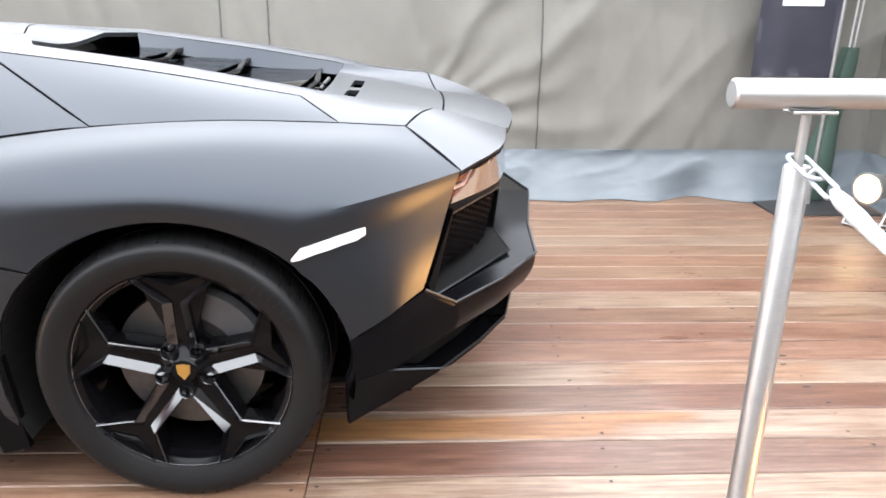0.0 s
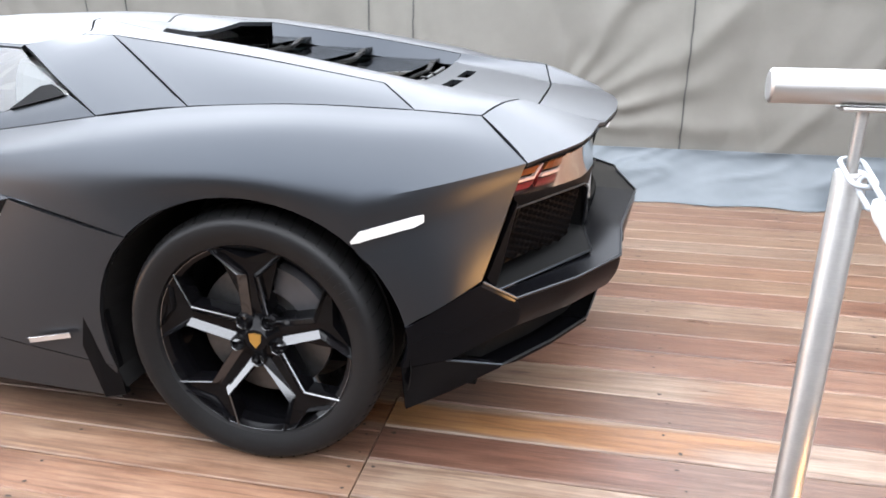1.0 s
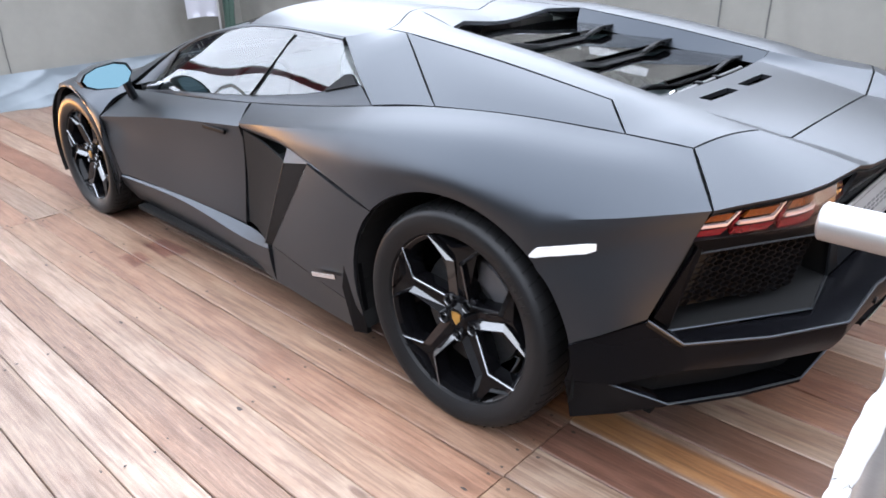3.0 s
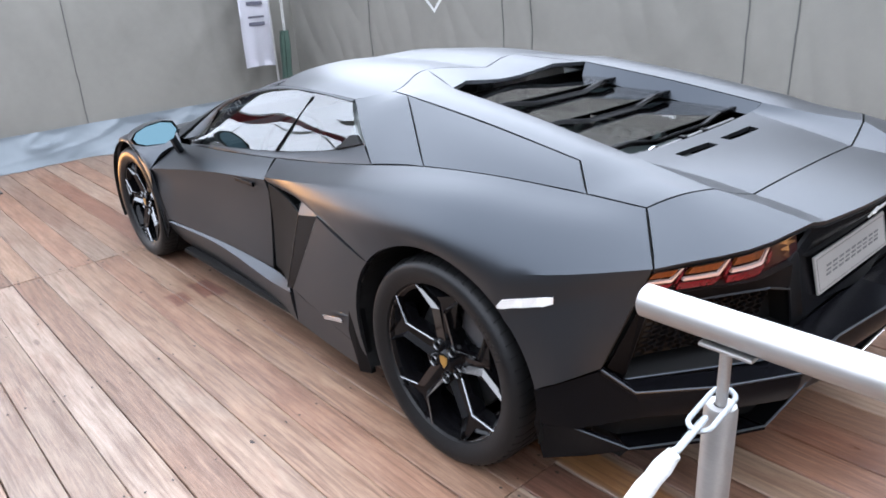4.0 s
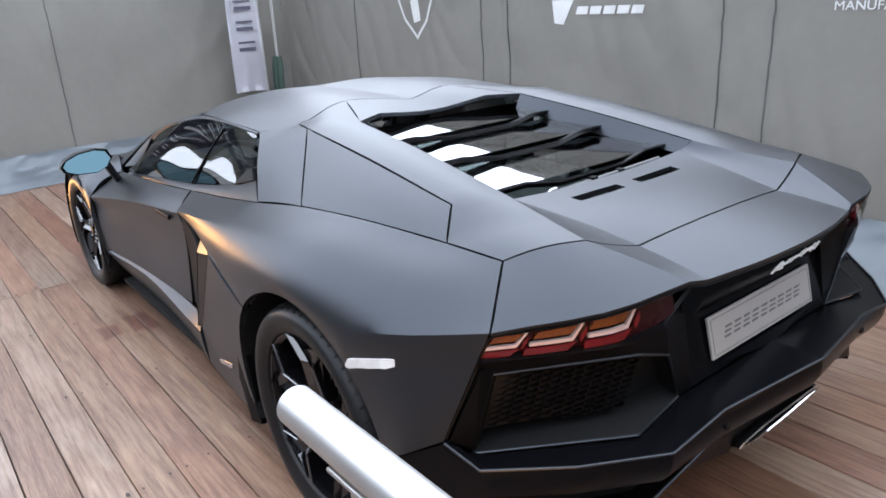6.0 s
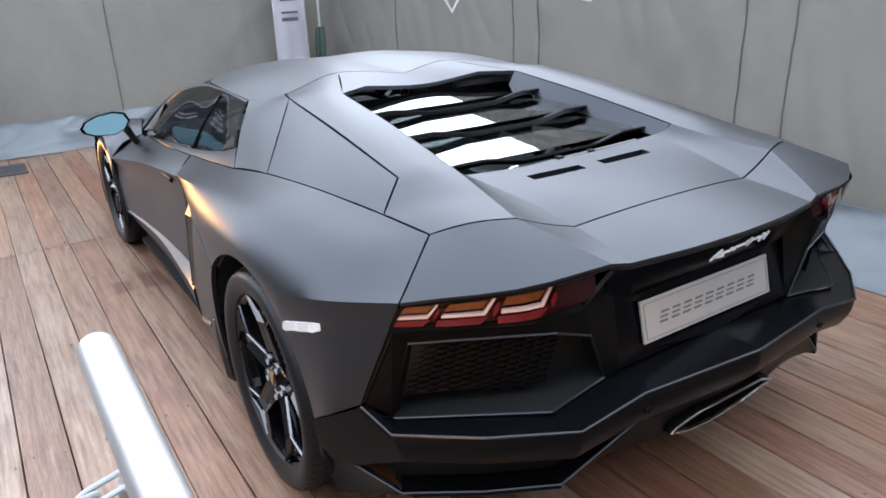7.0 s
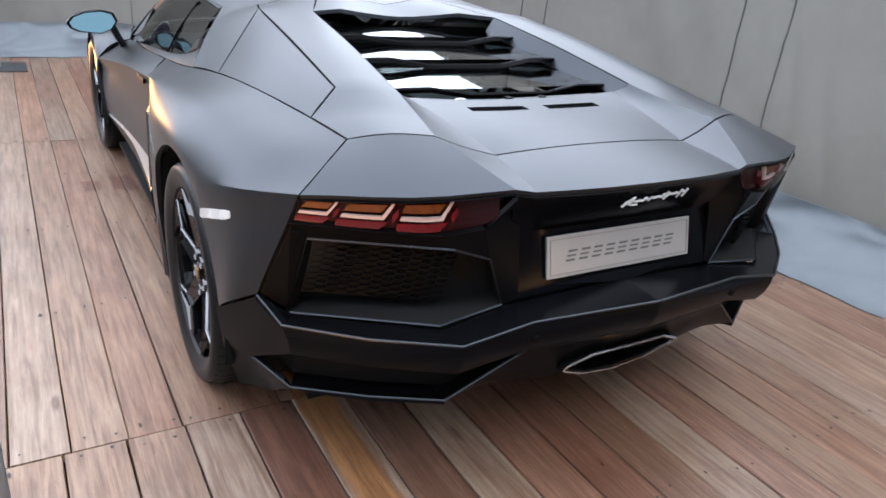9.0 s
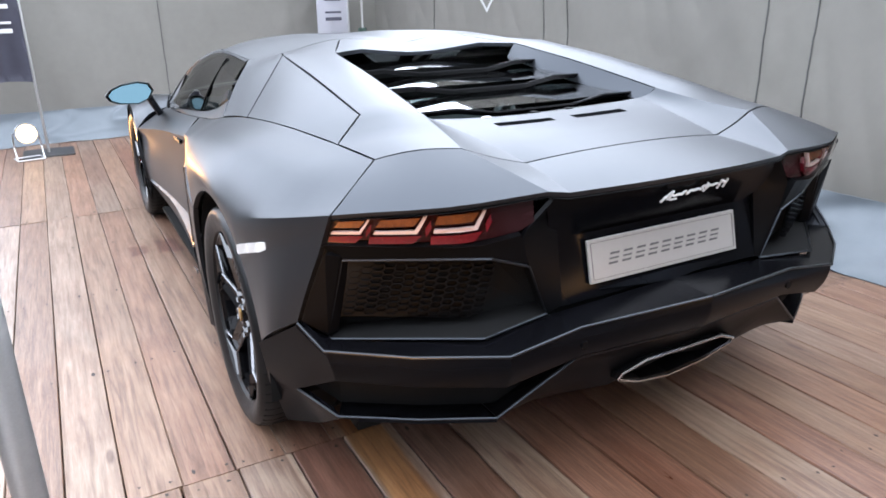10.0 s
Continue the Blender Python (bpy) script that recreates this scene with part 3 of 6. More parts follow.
# side panel behind the air intake, under the fender's lower edge
arc_front = arc(AR[0], -1.014, AR[1], AR[2], AR[3], A_FRONT, 196, 8, -0.985)
blade = even([(-0.665, -0.968, 0.700), (-1.012, -0.924, 0.288)], 8)
throat = even([(-0.826, -0.952, 0.668), (-1.056, -0.925, 0.284)], 8)
panel("side_panel", [ruled(blade, arc_front, 9, 0.006)], "matte black panel behind the side intake", gap=0.0012)
panel("intake_blade", [ruled(throat, blade, 3)], "dark slanted facet of the side intake", mat=BANDBLACK, shell=False, gap=0.0, flange=0, out=(-1, -1, 0))
cap_low = (-0.826, -0.953, 0.668)
panel("intake_cap", [ruled(even([(-0.832, -0.926, 0.716), cap_low], 3), even([(-0.662, -0.969, 0.704), tuple(blade[0])], 3), 3)], "matte black chamfer over the side intake", shell=False, gap=0, flange=0, out=(0, -1, 1))
for side in (1, -1):
    part("intake_edge", tube(bmesh.new(), [(p[0], p[1] * side, p[2]) for p in throat], 0.0022, 6), PAINT, car)
door_rear = even([(-1.205, -0.868, 0.705), (-1.245, -0.849, 0.52), (-1.282, -0.850, 0.300)], 8)
panel("intake_wall", [ruled(door_rear, [p + np.array((0, 0.004, 0)) for p in throat], 4, -0.012)], "dark wall of the side intake", mat=SHELL, shell=False, gap=0, flange=0.01)

# sill
sill_t = curve([(-2.34, -0.945, 0.305), (-1.80, -0.895, 0.284), (-1.277, -0.905, 0.247), (-1.03, -0.930, 0.268)], 16)
sill_in = curve([(-2.33, -0.936, 0.313), (-1.80, -0.879, 0.301), (-1.29, -0.862, 0.284), (-1.08, -0.90, 0.285)], 16)
sill_b = curve([(-2.34, -0.855, 0.150), (-1.80, -0.860, 0.135), (-1.277, -0.880, 0.120), (-1.03, -0.912, 0.120)], 16)
panel("side_sill", [ruled(sill_in, sill_t, 3), ruled(sill_t, sill_b, 4, 0.004)], "matte black side sill", gap=0.001)
panel("sill_end", [ruled(even([tuple(blade[-1]), (-1.03, -0.912, 0.12)], 6), even([tuple(arc_front[-1]), (-0.43, -0.955, 0.125)], 6), 8, 0.004)], gap=0.001)

# door with its window
door_t = curve([(-2.30, -0.790, 0.716), (-1.65, -0.800, 0.762), (-1.245, -0.798, 0.796)], 16)
door_c = curve([(-2.36, -0.958, 0.600), (-1.80, -0.902, 0.668), (-1.225, -0.872, 0.718)], 16)
door_m = curve([(-2.325, -0.952, 0.46), (-1.80, -0.880, 0.50), (-1.255, -0.852, 0.52)], 16)
door_b = curve([(-2.29, -0.940, 0.318), (-1.80, -0.888, 0.303), (-1.29, -0.860, 0.287)], 16)
panel("door", [ruled(door_t, door_c, 4, 0.006, (0, -0.4, 0.6)), loft([door_c, [p + np.array((0, 0.012, -0.05)) for p in door_c], door_m, door_b], 9)], "matte black door with a sharp waistline", folds=[door_c])
bm = bmesh.new()
box(bm, -1.50, -0.884, 0.668, -1.33, -0.872, 0.688, 0.004, None)
part("door_handle", bm, BLACK, car, "recessed black door handle")
glass_b = curve([(-2.16, -0.790, 0.733), (-1.65, -0.786, 0.782), (-1.245, -0.776, 0.822), (-0.85, -0.786, 0.884), (-0.562, -0.797, 0.951)], 22)
shoulder = pieces([curve([(-2.16, -0.793, 0.729), (-1.65, -0.800, 0.762), (-1.245, -0.798, 0.796)], 12), curve([(-1.235, -0.795, 0.797), (-0.85, -0.812, 0.842), SAIL_B], 11)])
panel("shoulder", [ruled(shoulder, [p + np.array((0, -0.002, -0.001)) for p in glass_b], 4, 0.004, (0, -0.5, 0.8))], "matte black shoulder under the side glass", gap=0.0004)
glass_t = curve([(-2.12, -0.760, 0.770), (-1.84, -0.704, 0.952), (-1.45, -0.668, 1.052), (-1.10, -0.670, 1.070), (-0.80, -0.668, 1.056)], 22)
panel("side_window", [ruled(glass_b, glass_t, 5, 0.014)], "dark tinted side glass", mat=WINDOW, shell=False, gap=0.001, flange=0)
frame_o = curve([(-2.30, -0.775, 0.735), (-1.86, -0.700, 0.965), (-1.45, -0.655, 1.065), (-1.10, -0.664, 1.080), (-0.795, -0.660, 1.066)], 22)
panel("window_frame", [ruled(glass_t, frame_o, 3, 0.004)], "black window frame", mat=PAINT, shell=False, gap=0.0005, flange=0.01)
bm = tube(bmesh.new(), curve([(-1.256, -0.782, 0.822), (-1.14, -0.748, 0.94), (-1.055, -0.684, 1.058)], 8), 0.0045, 6)
for s in (1, -1):
    b2 = bm.copy()
    for v in b2.verts:
        v.co.y *= s
    part("window_bar", b2, BLACK, car)
bm.free()
for s in (1, -1):
    part("window_bar", tube(bmesh.new(), [(-2.05, -0.788 * s, 0.738), (-1.90, -0.722 * s, 0.922)], 0.006, 8), BLACK, car)
panel("window_corner", [ruled(even([(-0.76, -0.799, 0.905), (-0.575, -0.805, 0.950)], 4), even([(-0.665, -0.782, 0.968), (-0.625, -0.782, 0.975)], 4), 3)], mat=BLACK, shell=False, gap=0)

# windscreen, bonnet, front fenders and nose
ws_e = curve([(-2.42, -0.735, 0.770), (-1.95, -0.665, 0.945), (-1.47, -0.600, 1.070)], 12)
ws_m = curve([(-2.58, -0.40, 0.800), (-2.0, -0.36, 0.99), (-1.50, -0.33, 1.116)], 12)
ws_c = curve([(-2.63, 0.0, 0.805), (-2.05, 0.0, 0.99), (-1.515, 0.0, 1.116)], 12)
ws = loft([ws_e, ws_m, ws_c], 9)
panel("windscreen", [ws, [[p * np.array((1, -1, 1)) for p in r] for r in ws]], "raked tinted windscreen", mat=WINDOW, both=False, shell=False, out=(-1, 0, 1), flange=0, gap=0.001)
pil_o = curve([(-2.36, -0.772, 0.735), (-1.86, -0.700, 0.967), (-1.45, -0.625, 1.067)], 12)
panel("windscreen_pillar", [ruled(ws_e, pil_o, 3, 0.006, (0, -0.7, 0.7))], gap=0.0006, out=(-0.4, -1, 0.6))

hood_e = curve([(-3.42, -0.64, 0.520), (-3.0, -0.67, 0.665), (-2.7, -0.70, 0.735), (-2.44, -0.745, 0.762)], 14)
hood_m = curve([(-3.62, -0.36, 0.470), (-3.1, -0.38, 0.660), (-2.8, -0.39, 0.735), (-2.60, -0.40, 0.792)], 14)
hood_c = curve([(-3.70, 0.0, 0.455), (-3.2, 0.0, 0.640), (-2.9, 0.0, 0.720), (-2.65, 0.0, 0.797)], 14)
hood = loft([hood_e, hood_m, hood_c], 11)
hood2 = [[p * np.array((1, -1, 1)) for p in r] for r in hood]
GRIDS.extend((g, (0, 0, 1), False) for g in (hood, hood2))
panel("bonnet", [hood, hood2], "matte black sloping bonnet", both=False, shell=False, out=(-0.3, 0, 1))

FA = (-2.70, 0.335, 0.375, 0.362)
flip_arc = arc(FA[0], -0.925, FA[1], FA[2], FA[3], 165, 20, 16, -0.972)
f_top = curve([(-3.42, -0.645, 0.522), (-3.0, -0.674, 0.667), (-2.7, -0.704, 0.737), (-2.44, -0.750, 0.762), (-2.30, -0.790, 0.716)], 16)
f_crest = curve([(-3.34, -0.75, 0.500), (-3.02, -0.890, 0.655), (-2.74, -0.945, 0.712), (-2.47, -0.955, 0.665), (-2.36, -0.958, 0.600)], 16)
panel("front_fender", [loft([f_top, [(p + q) / 2 + np.array((0, -0.012, 0.022)) for p, q in zip(f_top, f_crest)], f_crest], 7), ruled(f_crest, flip_arc, 5, 0.006)], "matte black front fender over the wheel", gap=0.0015)
arc_r = arc(FA[0], -0.972, FA[1], FA[2], FA[3], 20, -28, 6, -0.945)
panel("fender_end", [ruled(arc_r, even([(-2.36, -0.958, 0.600), (-2.325, -0.952, 0.46), (-2.29, -0.940, 0.318)], 6), 4)], gap=0.001)
nose_t = curve([(-3.42, -0.66, 0.515), (-3.60, -0.37, 0.468), (-3.69, 0.0, 0.452)], 12)
nose_m = curve([(-3.40, -0.74, 0.40), (-3.66, -0.42, 0.36), (-3.74, 0.0, 0.34)], 12)
nose_b = curve([(-3.34, -0.76, 0.14), (-3.60, -0.45, 0.13), (-3.70, 0.0, 0.13)], 12)
side_n = [even([(-3.34, -0.75, 0.500), (-3.40, -0.745, 0.40), (-3.34, -0.765, 0.14)], 7), [np.array(p) for p in arc(FA[0], -0.915, FA[1], FA[2], FA[3], 165, 205, 7, -0.87)]]
panel("front_bumper", [loft([nose_t, nose_m, nose_b], 9), ruled(side_n[0], side_n[1], 4)], "matte black pointed front bumper", out=(-1, -0.3, 0.2), gap=0.001)
panel("front_intake", [ruled(curve([(-3.48, -0.68, 0.34), (-3.68, -0.38, 0.32)], 6), curve([(-3.43, -0.70, 0.18), (-3.64, -0.40, 0.17)], 6), 3)], "black air intake", mat=BLACK, shell=False, out=(-1, -0.3, 0), gap=0)
panel("headlamp", [ruled(even([(-3.42, -0.655, 0.535), (-3.20, -0.745, 0.618)], 6), even([(-3.40, -0.735, 0.500), (-3.20, -0.825, 0.585)], 6), 3, 0.012, (-0.5, -0.3, 0.8))], "smoked headlamp", mat=SMOKED, shell=False, out=(-1, -0.3, 1), gap=0)

# ---- rear end ----
BK = BLACK
# central tail plate carrier
panel("tail_fascia", [loft([even([(0.826, -0.405, 0.843), (0.885, 0.0, 0.851), (0.826, 0.405, 0.843)], 13), even([(0.812, -0.385, 0.790), (0.862, 0.0, 0.796), (0.812, 0.385, 0.790)], 13),
    even([(0.786, -0.365, 0.722), (0.790, 0.0, 0.724), (0.786, 0.365, 0.722)], 13), even([(0.828, -0.345, 0.560), (0.833, 0.0, 0.567), (0.828, 0.345, 0.560)], 13)])], "black fascia behind the plate", mat=BUMPER, both=False, shell=False, out=(1, 0, 0), gap=0, flange=0.05, smooth=40)
# underside of the lip
panel("lip_underside", [ruled([p - np.array((0.006, 0, 0.010)) for p in lip_line], [p - np.array((0.075, 0, 0.020)) for p in lip_line], 3)], mat=BK, shell=False, out=(0, 0, -1), gap=0, flange=0)

# bumper: outer edge, ledge and face
E1 = [(0.417, -1.004, 0.452), (0.594, -0.945, 0.562), (0.672, -0.910, 0.514), (0.810, -0.747, 0.516), (0.926, -0.562, 0.521), (0.930, -0.366, 0.548), (0.985, 0.0, 0.566)]
E2 = [(0.606, -0.880, 0.520), (0.630, -0.868, 0.515), (0.738, -0.722, 0.520), (0.838, -0.572, 0.528), (0.816, -0.384, 0.540), (0.850, 0.0, 0.572)]
E3 = [(0.400, -0.985, 0.330), (0.519, -0.942, 0.347), (0.672, -0.888, 0.430), (0.792, -0.729, 0.426), (0.895, -0.552, 0.425), (0.925, -0.360, 0.470), (0.965, 0.0, 0.478)]
cnt = (5, 4, 5, 5, 5, 7)


def chain(pts, counts):
    return pieces([even([a, b], n) for a, b, n in zip(pts, pts[1:], counts)])


panel("rear_bumper", [ruled(chain(E1, cnt), chain(E3, cnt), 6, 0.010, (1, 0, 0))], "matte black angular rear bumper", mat=BUMPER, shell=False, out=(1, -0.5, 0), gap=0.0008, flange=0.02, smooth=14)
panel("bumper_ledge", [ruled(chain(E1[1:], cnt[1:]), chain(E2, cnt[1:]), 3)], "black ledge on top of the bumper", mat=BUMPER, shell=False, out=(0, 0, 1), gap=0.0005, flange=0.01, smooth=14)
edge = [p + np.array((0.001, -0.001, 0.002)) for p in chain(E1[1:], cnt[1:])]
for s in (1, -1):
    part("bumper_edge", tube(bmesh.new(), [(p[0], p[1] * s, p[2]) for p in edge], 0.0038, 8), PAINT, car)

# lower blades, diffuser and the dark space over them
L1 = [(0.505, -0.938, 0.342), (0.640, -0.878, 0.313), (0.752, -0.712, 0.312), (0.846, -0.545, 0.315), (0.908, -0.360, 0.456), (0.955, 0.0, 0.470)]
lc = (5, 5, 5, 6, 7)
LT = [(0.402, -0.985, 0.330), (0.505, -0.938, 0.342), (0.640, -0.878, 0.313)]
LB = [(0.400, -0.945, 0.190), (0.500, -0.880, 0.215), (0.634, -0.872, 0.300)]
under = chain(L1[1:4], (5, 5))
panel("lower_blade", [ruled(chain(LT, (6, 6)), chain(LB, (6, 6)), 4), ruled(under, [p + np.array((-0.10, 0.05, -0.010)) for p in under], 3)], "matte black lower blade of the bumper", mat=BUMPER, shell=False, out=(0.5, -1, 0), gap=0.0004, flange=0.012, smooth=14)
blade_edge = chain(L1, lc)
for s in (1, -1):
    part("blade_edge", tube(bmesh.new(), [(p[0], p[1] * s, p[2]) for p in blade_edge], 0.0028, 6), PAINT, car)
panel("lower_opening", [ruled([p + np.array((-0.05, 0.03, 0)) for p in chain(E3[1:6], (4, 5, 5, 5))], [p + np.array((-0.06, 0.03, 0.0)) for p in chain(L1[:5], (4, 5, 5, 5))], 4)], mat=SHELL, shell=False, out=(1, -0.4, 0), gap=0, flange=0)
panel("diffuser", [ruled(chain(L1[3:], lc[3:]), chain([(0.62, -0.52, 0.290), (0.62, -0.34, 0.315), (0.62, 0.0, 0.315)], lc[3:]), 4)], "black diffuser tunnel under the tail", mat=BK, shell=False, out=(0.3, 0, -1), gap=0, flange=0.006, smooth=14)
for s in (1, -1):
    bm = extrude_poly(bmesh.new(), [(0.62, 0.42 * s, 0.290), (0.82, 0.53 * s, 0.305), (0.89, 0.37 * s, 0.44), (0.62, 0.36 * s, 0.42)], (0, 0.006, 0))
    part("diffuser_fin", bm, BK, car)
panel("exhaust_surround", [ruled(chain(E3[5:], (8,)), chain(L1[4:], (8,)), 3), ruled(chain(L1[3:], (6, 8)), chain([(0.800, -0.440, 0.305), (0.862, -0.215, 0.318), (0.862, 0.0, 0.350)], (6, 8)), 4)], "black surround over the exhaust", mat=BK, shell=False, out=(1, 0, -0.3), gap=0, flange=0)

HEX = [(-0.206, 0.346), (-0.203, 0.366), (-0.134, 0.397), (0.134, 0.397), (0.203, 0.366), (0.206, 0.346), (0.118, 0.306), (0.0, 0.286), (-0.118, 0.306)]
NH = len(HEX)
bm = bmesh.new()
rings = []
for dx, k in ((-0.20, 0.80), (-0.09, 1.0), (0.0, 1.03), (0.012, 1.0), (0.013, 0.93), (-0.16, 0.86)):
    rings.append([bm.verts.new((0.905 + dx + (z - 0.397) * 0.5, y * k, 0.362 + (z - 0.362) * (k - (0.06 if k < 1 else 0)))) for y, z in HEX])
for a, b in zip(rings, rings[1:]):
    for k in range(NH):
        bm.faces.new((a[k], a[(k + 1) % NH], b[(k + 1) % NH], b[k]))
exhaust = part("exhaust", bm, BLACK, car, "wide hexagonal central exhaust")
bm = tube(bmesh.new(), [(0.918 + (z - 0.397) * 0.5, y, z) for y, z in HEX + HEX[:1]], 0.0042, 6, False)
part("exhaust_rim", bm, CHROME, exhaust, "polished steel rim")
bm = extrude_poly(bmesh.new(), [(0.77, y * 0.85, 0.362 + (z - 0.362) * 0.8) for y, z in HEX], (-0.01, 0, 0))
part("exhaust_back", bm, SHELL, exhaust)
bm = bmesh.new()
lathe(bm, [(0.001, 0.006), (0.010, 0.006), (0.011, 0)], 14, "x")
for (x, y, z) in ((0.935, -0.36, 0.505), (0.80, -0.72, 0.455), (0.935, 0.36, 0.505), (0.80, 0.72, 0.455)):
    b2 = bm.copy()
    bmesh.ops.translate(b2, vec=(x, y, z), verts=b2.verts)
    part("parking_sensor", b2, BLACK, car)
bm.free()

# grilles with a hexagon mesh in a recessed frame
G = [(0.654, -0.845, 0.722), (0.812, -0.540, 0.716), (0.822, -0.443, 0.682), (0.816, -0.384, 0.545), (0.845, -0.580, 0.538), (0.612, -0.878, 0.514)]
for s in (1, -1):
    gg = [Vector((x, y * s, z)) for x, y, z in G]
    back = [p + Vector((-0.07, 0.02 * s, 0)) for p in gg]
    bm = bmesh.new()
    va, vb = [bm.verts.new(p) for p in gg], [bm.verts.new(p) for p in back]
    for k in range(6):
        bm.faces.new((va[k], va[(k + 1) % 6], vb[(k + 1) % 6], vb[k]))
    bm.faces.new(vb)
    grille = part("grille", bm, SHELL, car, "black hexagon-mesh rear grille")
    part("grille_frame", tube(bmesh.new(), gg + [gg[0], gg[1]], 0.0034, 6, False), PAINT, grille)
    bm = bmesh.new()
    o = gg[0].lerp(gg[5], 0.06) + Vector((-0.016, 0.006 * s, 0))
    ux = (gg[1] - gg[0]).normalized()
    uz = (gg[5] - gg[0]).normalized()
    flat = [tuple(np.linalg.lstsq(np.array([ux, uz]).T, np.array(q - o), rcond=None)[0]) for q in gg]
    # flattened honeycomb whose cells share their walls
    wp, wf, hh = 0.0165, 0.0092, 0.0086
    for r in range(-2, 26):
        for c in range(10):
            u, v = 0.012 + (wp + wf) * (2 * c + r % 2), 0.006 + r * hh
            sides = [((bx - ax) * (v - az) - (bz - az) * (u - ax)) / math.hypot(bx - ax, bz - az) for (ax, az), (bx, bz) in zip(flat, flat[1:] + flat[:1])]
            if u > 0.365 or min(sides) < 0.015 and max(sides) > -0.015:
                continue
            cell = ((-wf, -hh), (wf, -hh), (wp, 0), (wf, hh), (-wf, hh), (-wp, 0))
            pts = [o + ux * (u + du) + uz * (v + dv) for du, dv in cell]
            ins = [o + ux * (u + du * 0.88) + uz * (v + dv * 0.86) for du, dv in cell]
            deep = [p + Vector((-0.012, 0.004 * s, 0)) for p in ins]
            a, b, d = ([bm.verts.new(p) for p in q] for q in (pts, ins, deep))
            for k in range(6):
                bm.faces.new((a[k], a[(k + 1) % 6], b[(k + 1) % 6], b[k]))
                bm.faces.new((b[k], b[(k + 1) % 6], d[(k + 1) % 6], d[k]))
    part("grille_mesh", bm, MESHBLACK, grille, "open hexagon mesh")
    bm = bmesh.new()
    extrude_poly(bm, [(0.662, -0.852 * s, 0.735), (0.664, -0.888 * s, 0.748), (0.604, -0.936 * s, 0.572), (0.618, -0.880 * s, 0.525)], (-0.012, 0.03 * s, 0))
    part("grille_fin", bm, BLACK, grille)

# dark boards that close the corners of the tail
panel("corner_filler", [ruled(even([(0.640, -0.885, 0.752), (0.72, -0.60, 0.748), (0.74, -0.36, 0.80)], 12), even([(0.580, -0.930, 0.575), (0.70, -0.56, 0.53), (0.74, -0.37, 0.540)], 12), 3)], mat=SHELL, shell=False, out=(1, -0.3, 0), gap=0, flange=0)
panel("grille_side", [ruled(even([(0.838, -0.392, 0.838), (0.818, -0.462, 0.762), (0.817, -0.441, 0.684), (0.817, -0.384, 0.546)], 13), even([(0.780, -0.345, 0.842), (0.828, -0.345, 0.562)], 13), 4)], "black cheek beside the grille", mat=BLACK, shell=False, out=(1, -1, 0), gap=0, flange=0.01, smooth=40)
panel("lamp_sill", [ruled(even([(0.655, -0.892, 0.766), (0.805, -0.585, 0.750), (0.835, -0.475, 0.768)], 10), even([(0.655, -0.845, 0.725), (0.812, -0.540, 0.718), (0.822, -0.445, 0.690)], 10), 3)], mat=BLACK, shell=False, out=(1, -0.3, 0), gap=0, flange=0.02)

# tail lamps: smoked body, three Y-shaped light guides, clear lens
lamp_t = [p - np.array((0.012, 0, 0.014)) for p in pieces([curve([LIP[0], (0.768, -0.75, 0.850), (0.812, -0.63, 0.854)], 7), even([(0.812, -0.63, 0.854), LIP[2]], 6)])]
lamp_b = even([(0.652, -0.892, 0.765), (0.742, -0.735, 0.757), (0.803, -0.590, 0.748), (0.835, -0.475, 0.770), (0.868, -0.385, 0.842)], 12)
lamp_b = [np.array([np.interp(k, range(12), [p[q] for p in lamp_b]) for q in range(3)]) for k in range(12)]


def lamp_at(s, u, v, d=0.0):
    """A place on the tail lamp: u along from the outer end, v from the top down, d out of it."""
    k = u * 11
    p = np.array([np.interp(k, range(12), [q[c] for q in lamp_t]) for c in range(3)])
    q = np.array([np.interp(k, range(12), [r[c] for r in lamp_b]) for c in range(3)])
    w = p + (q - p) * v + np.array((0.86, -0.50, 0.0)) * d
    return (w[0], w[1] * s, w[2])


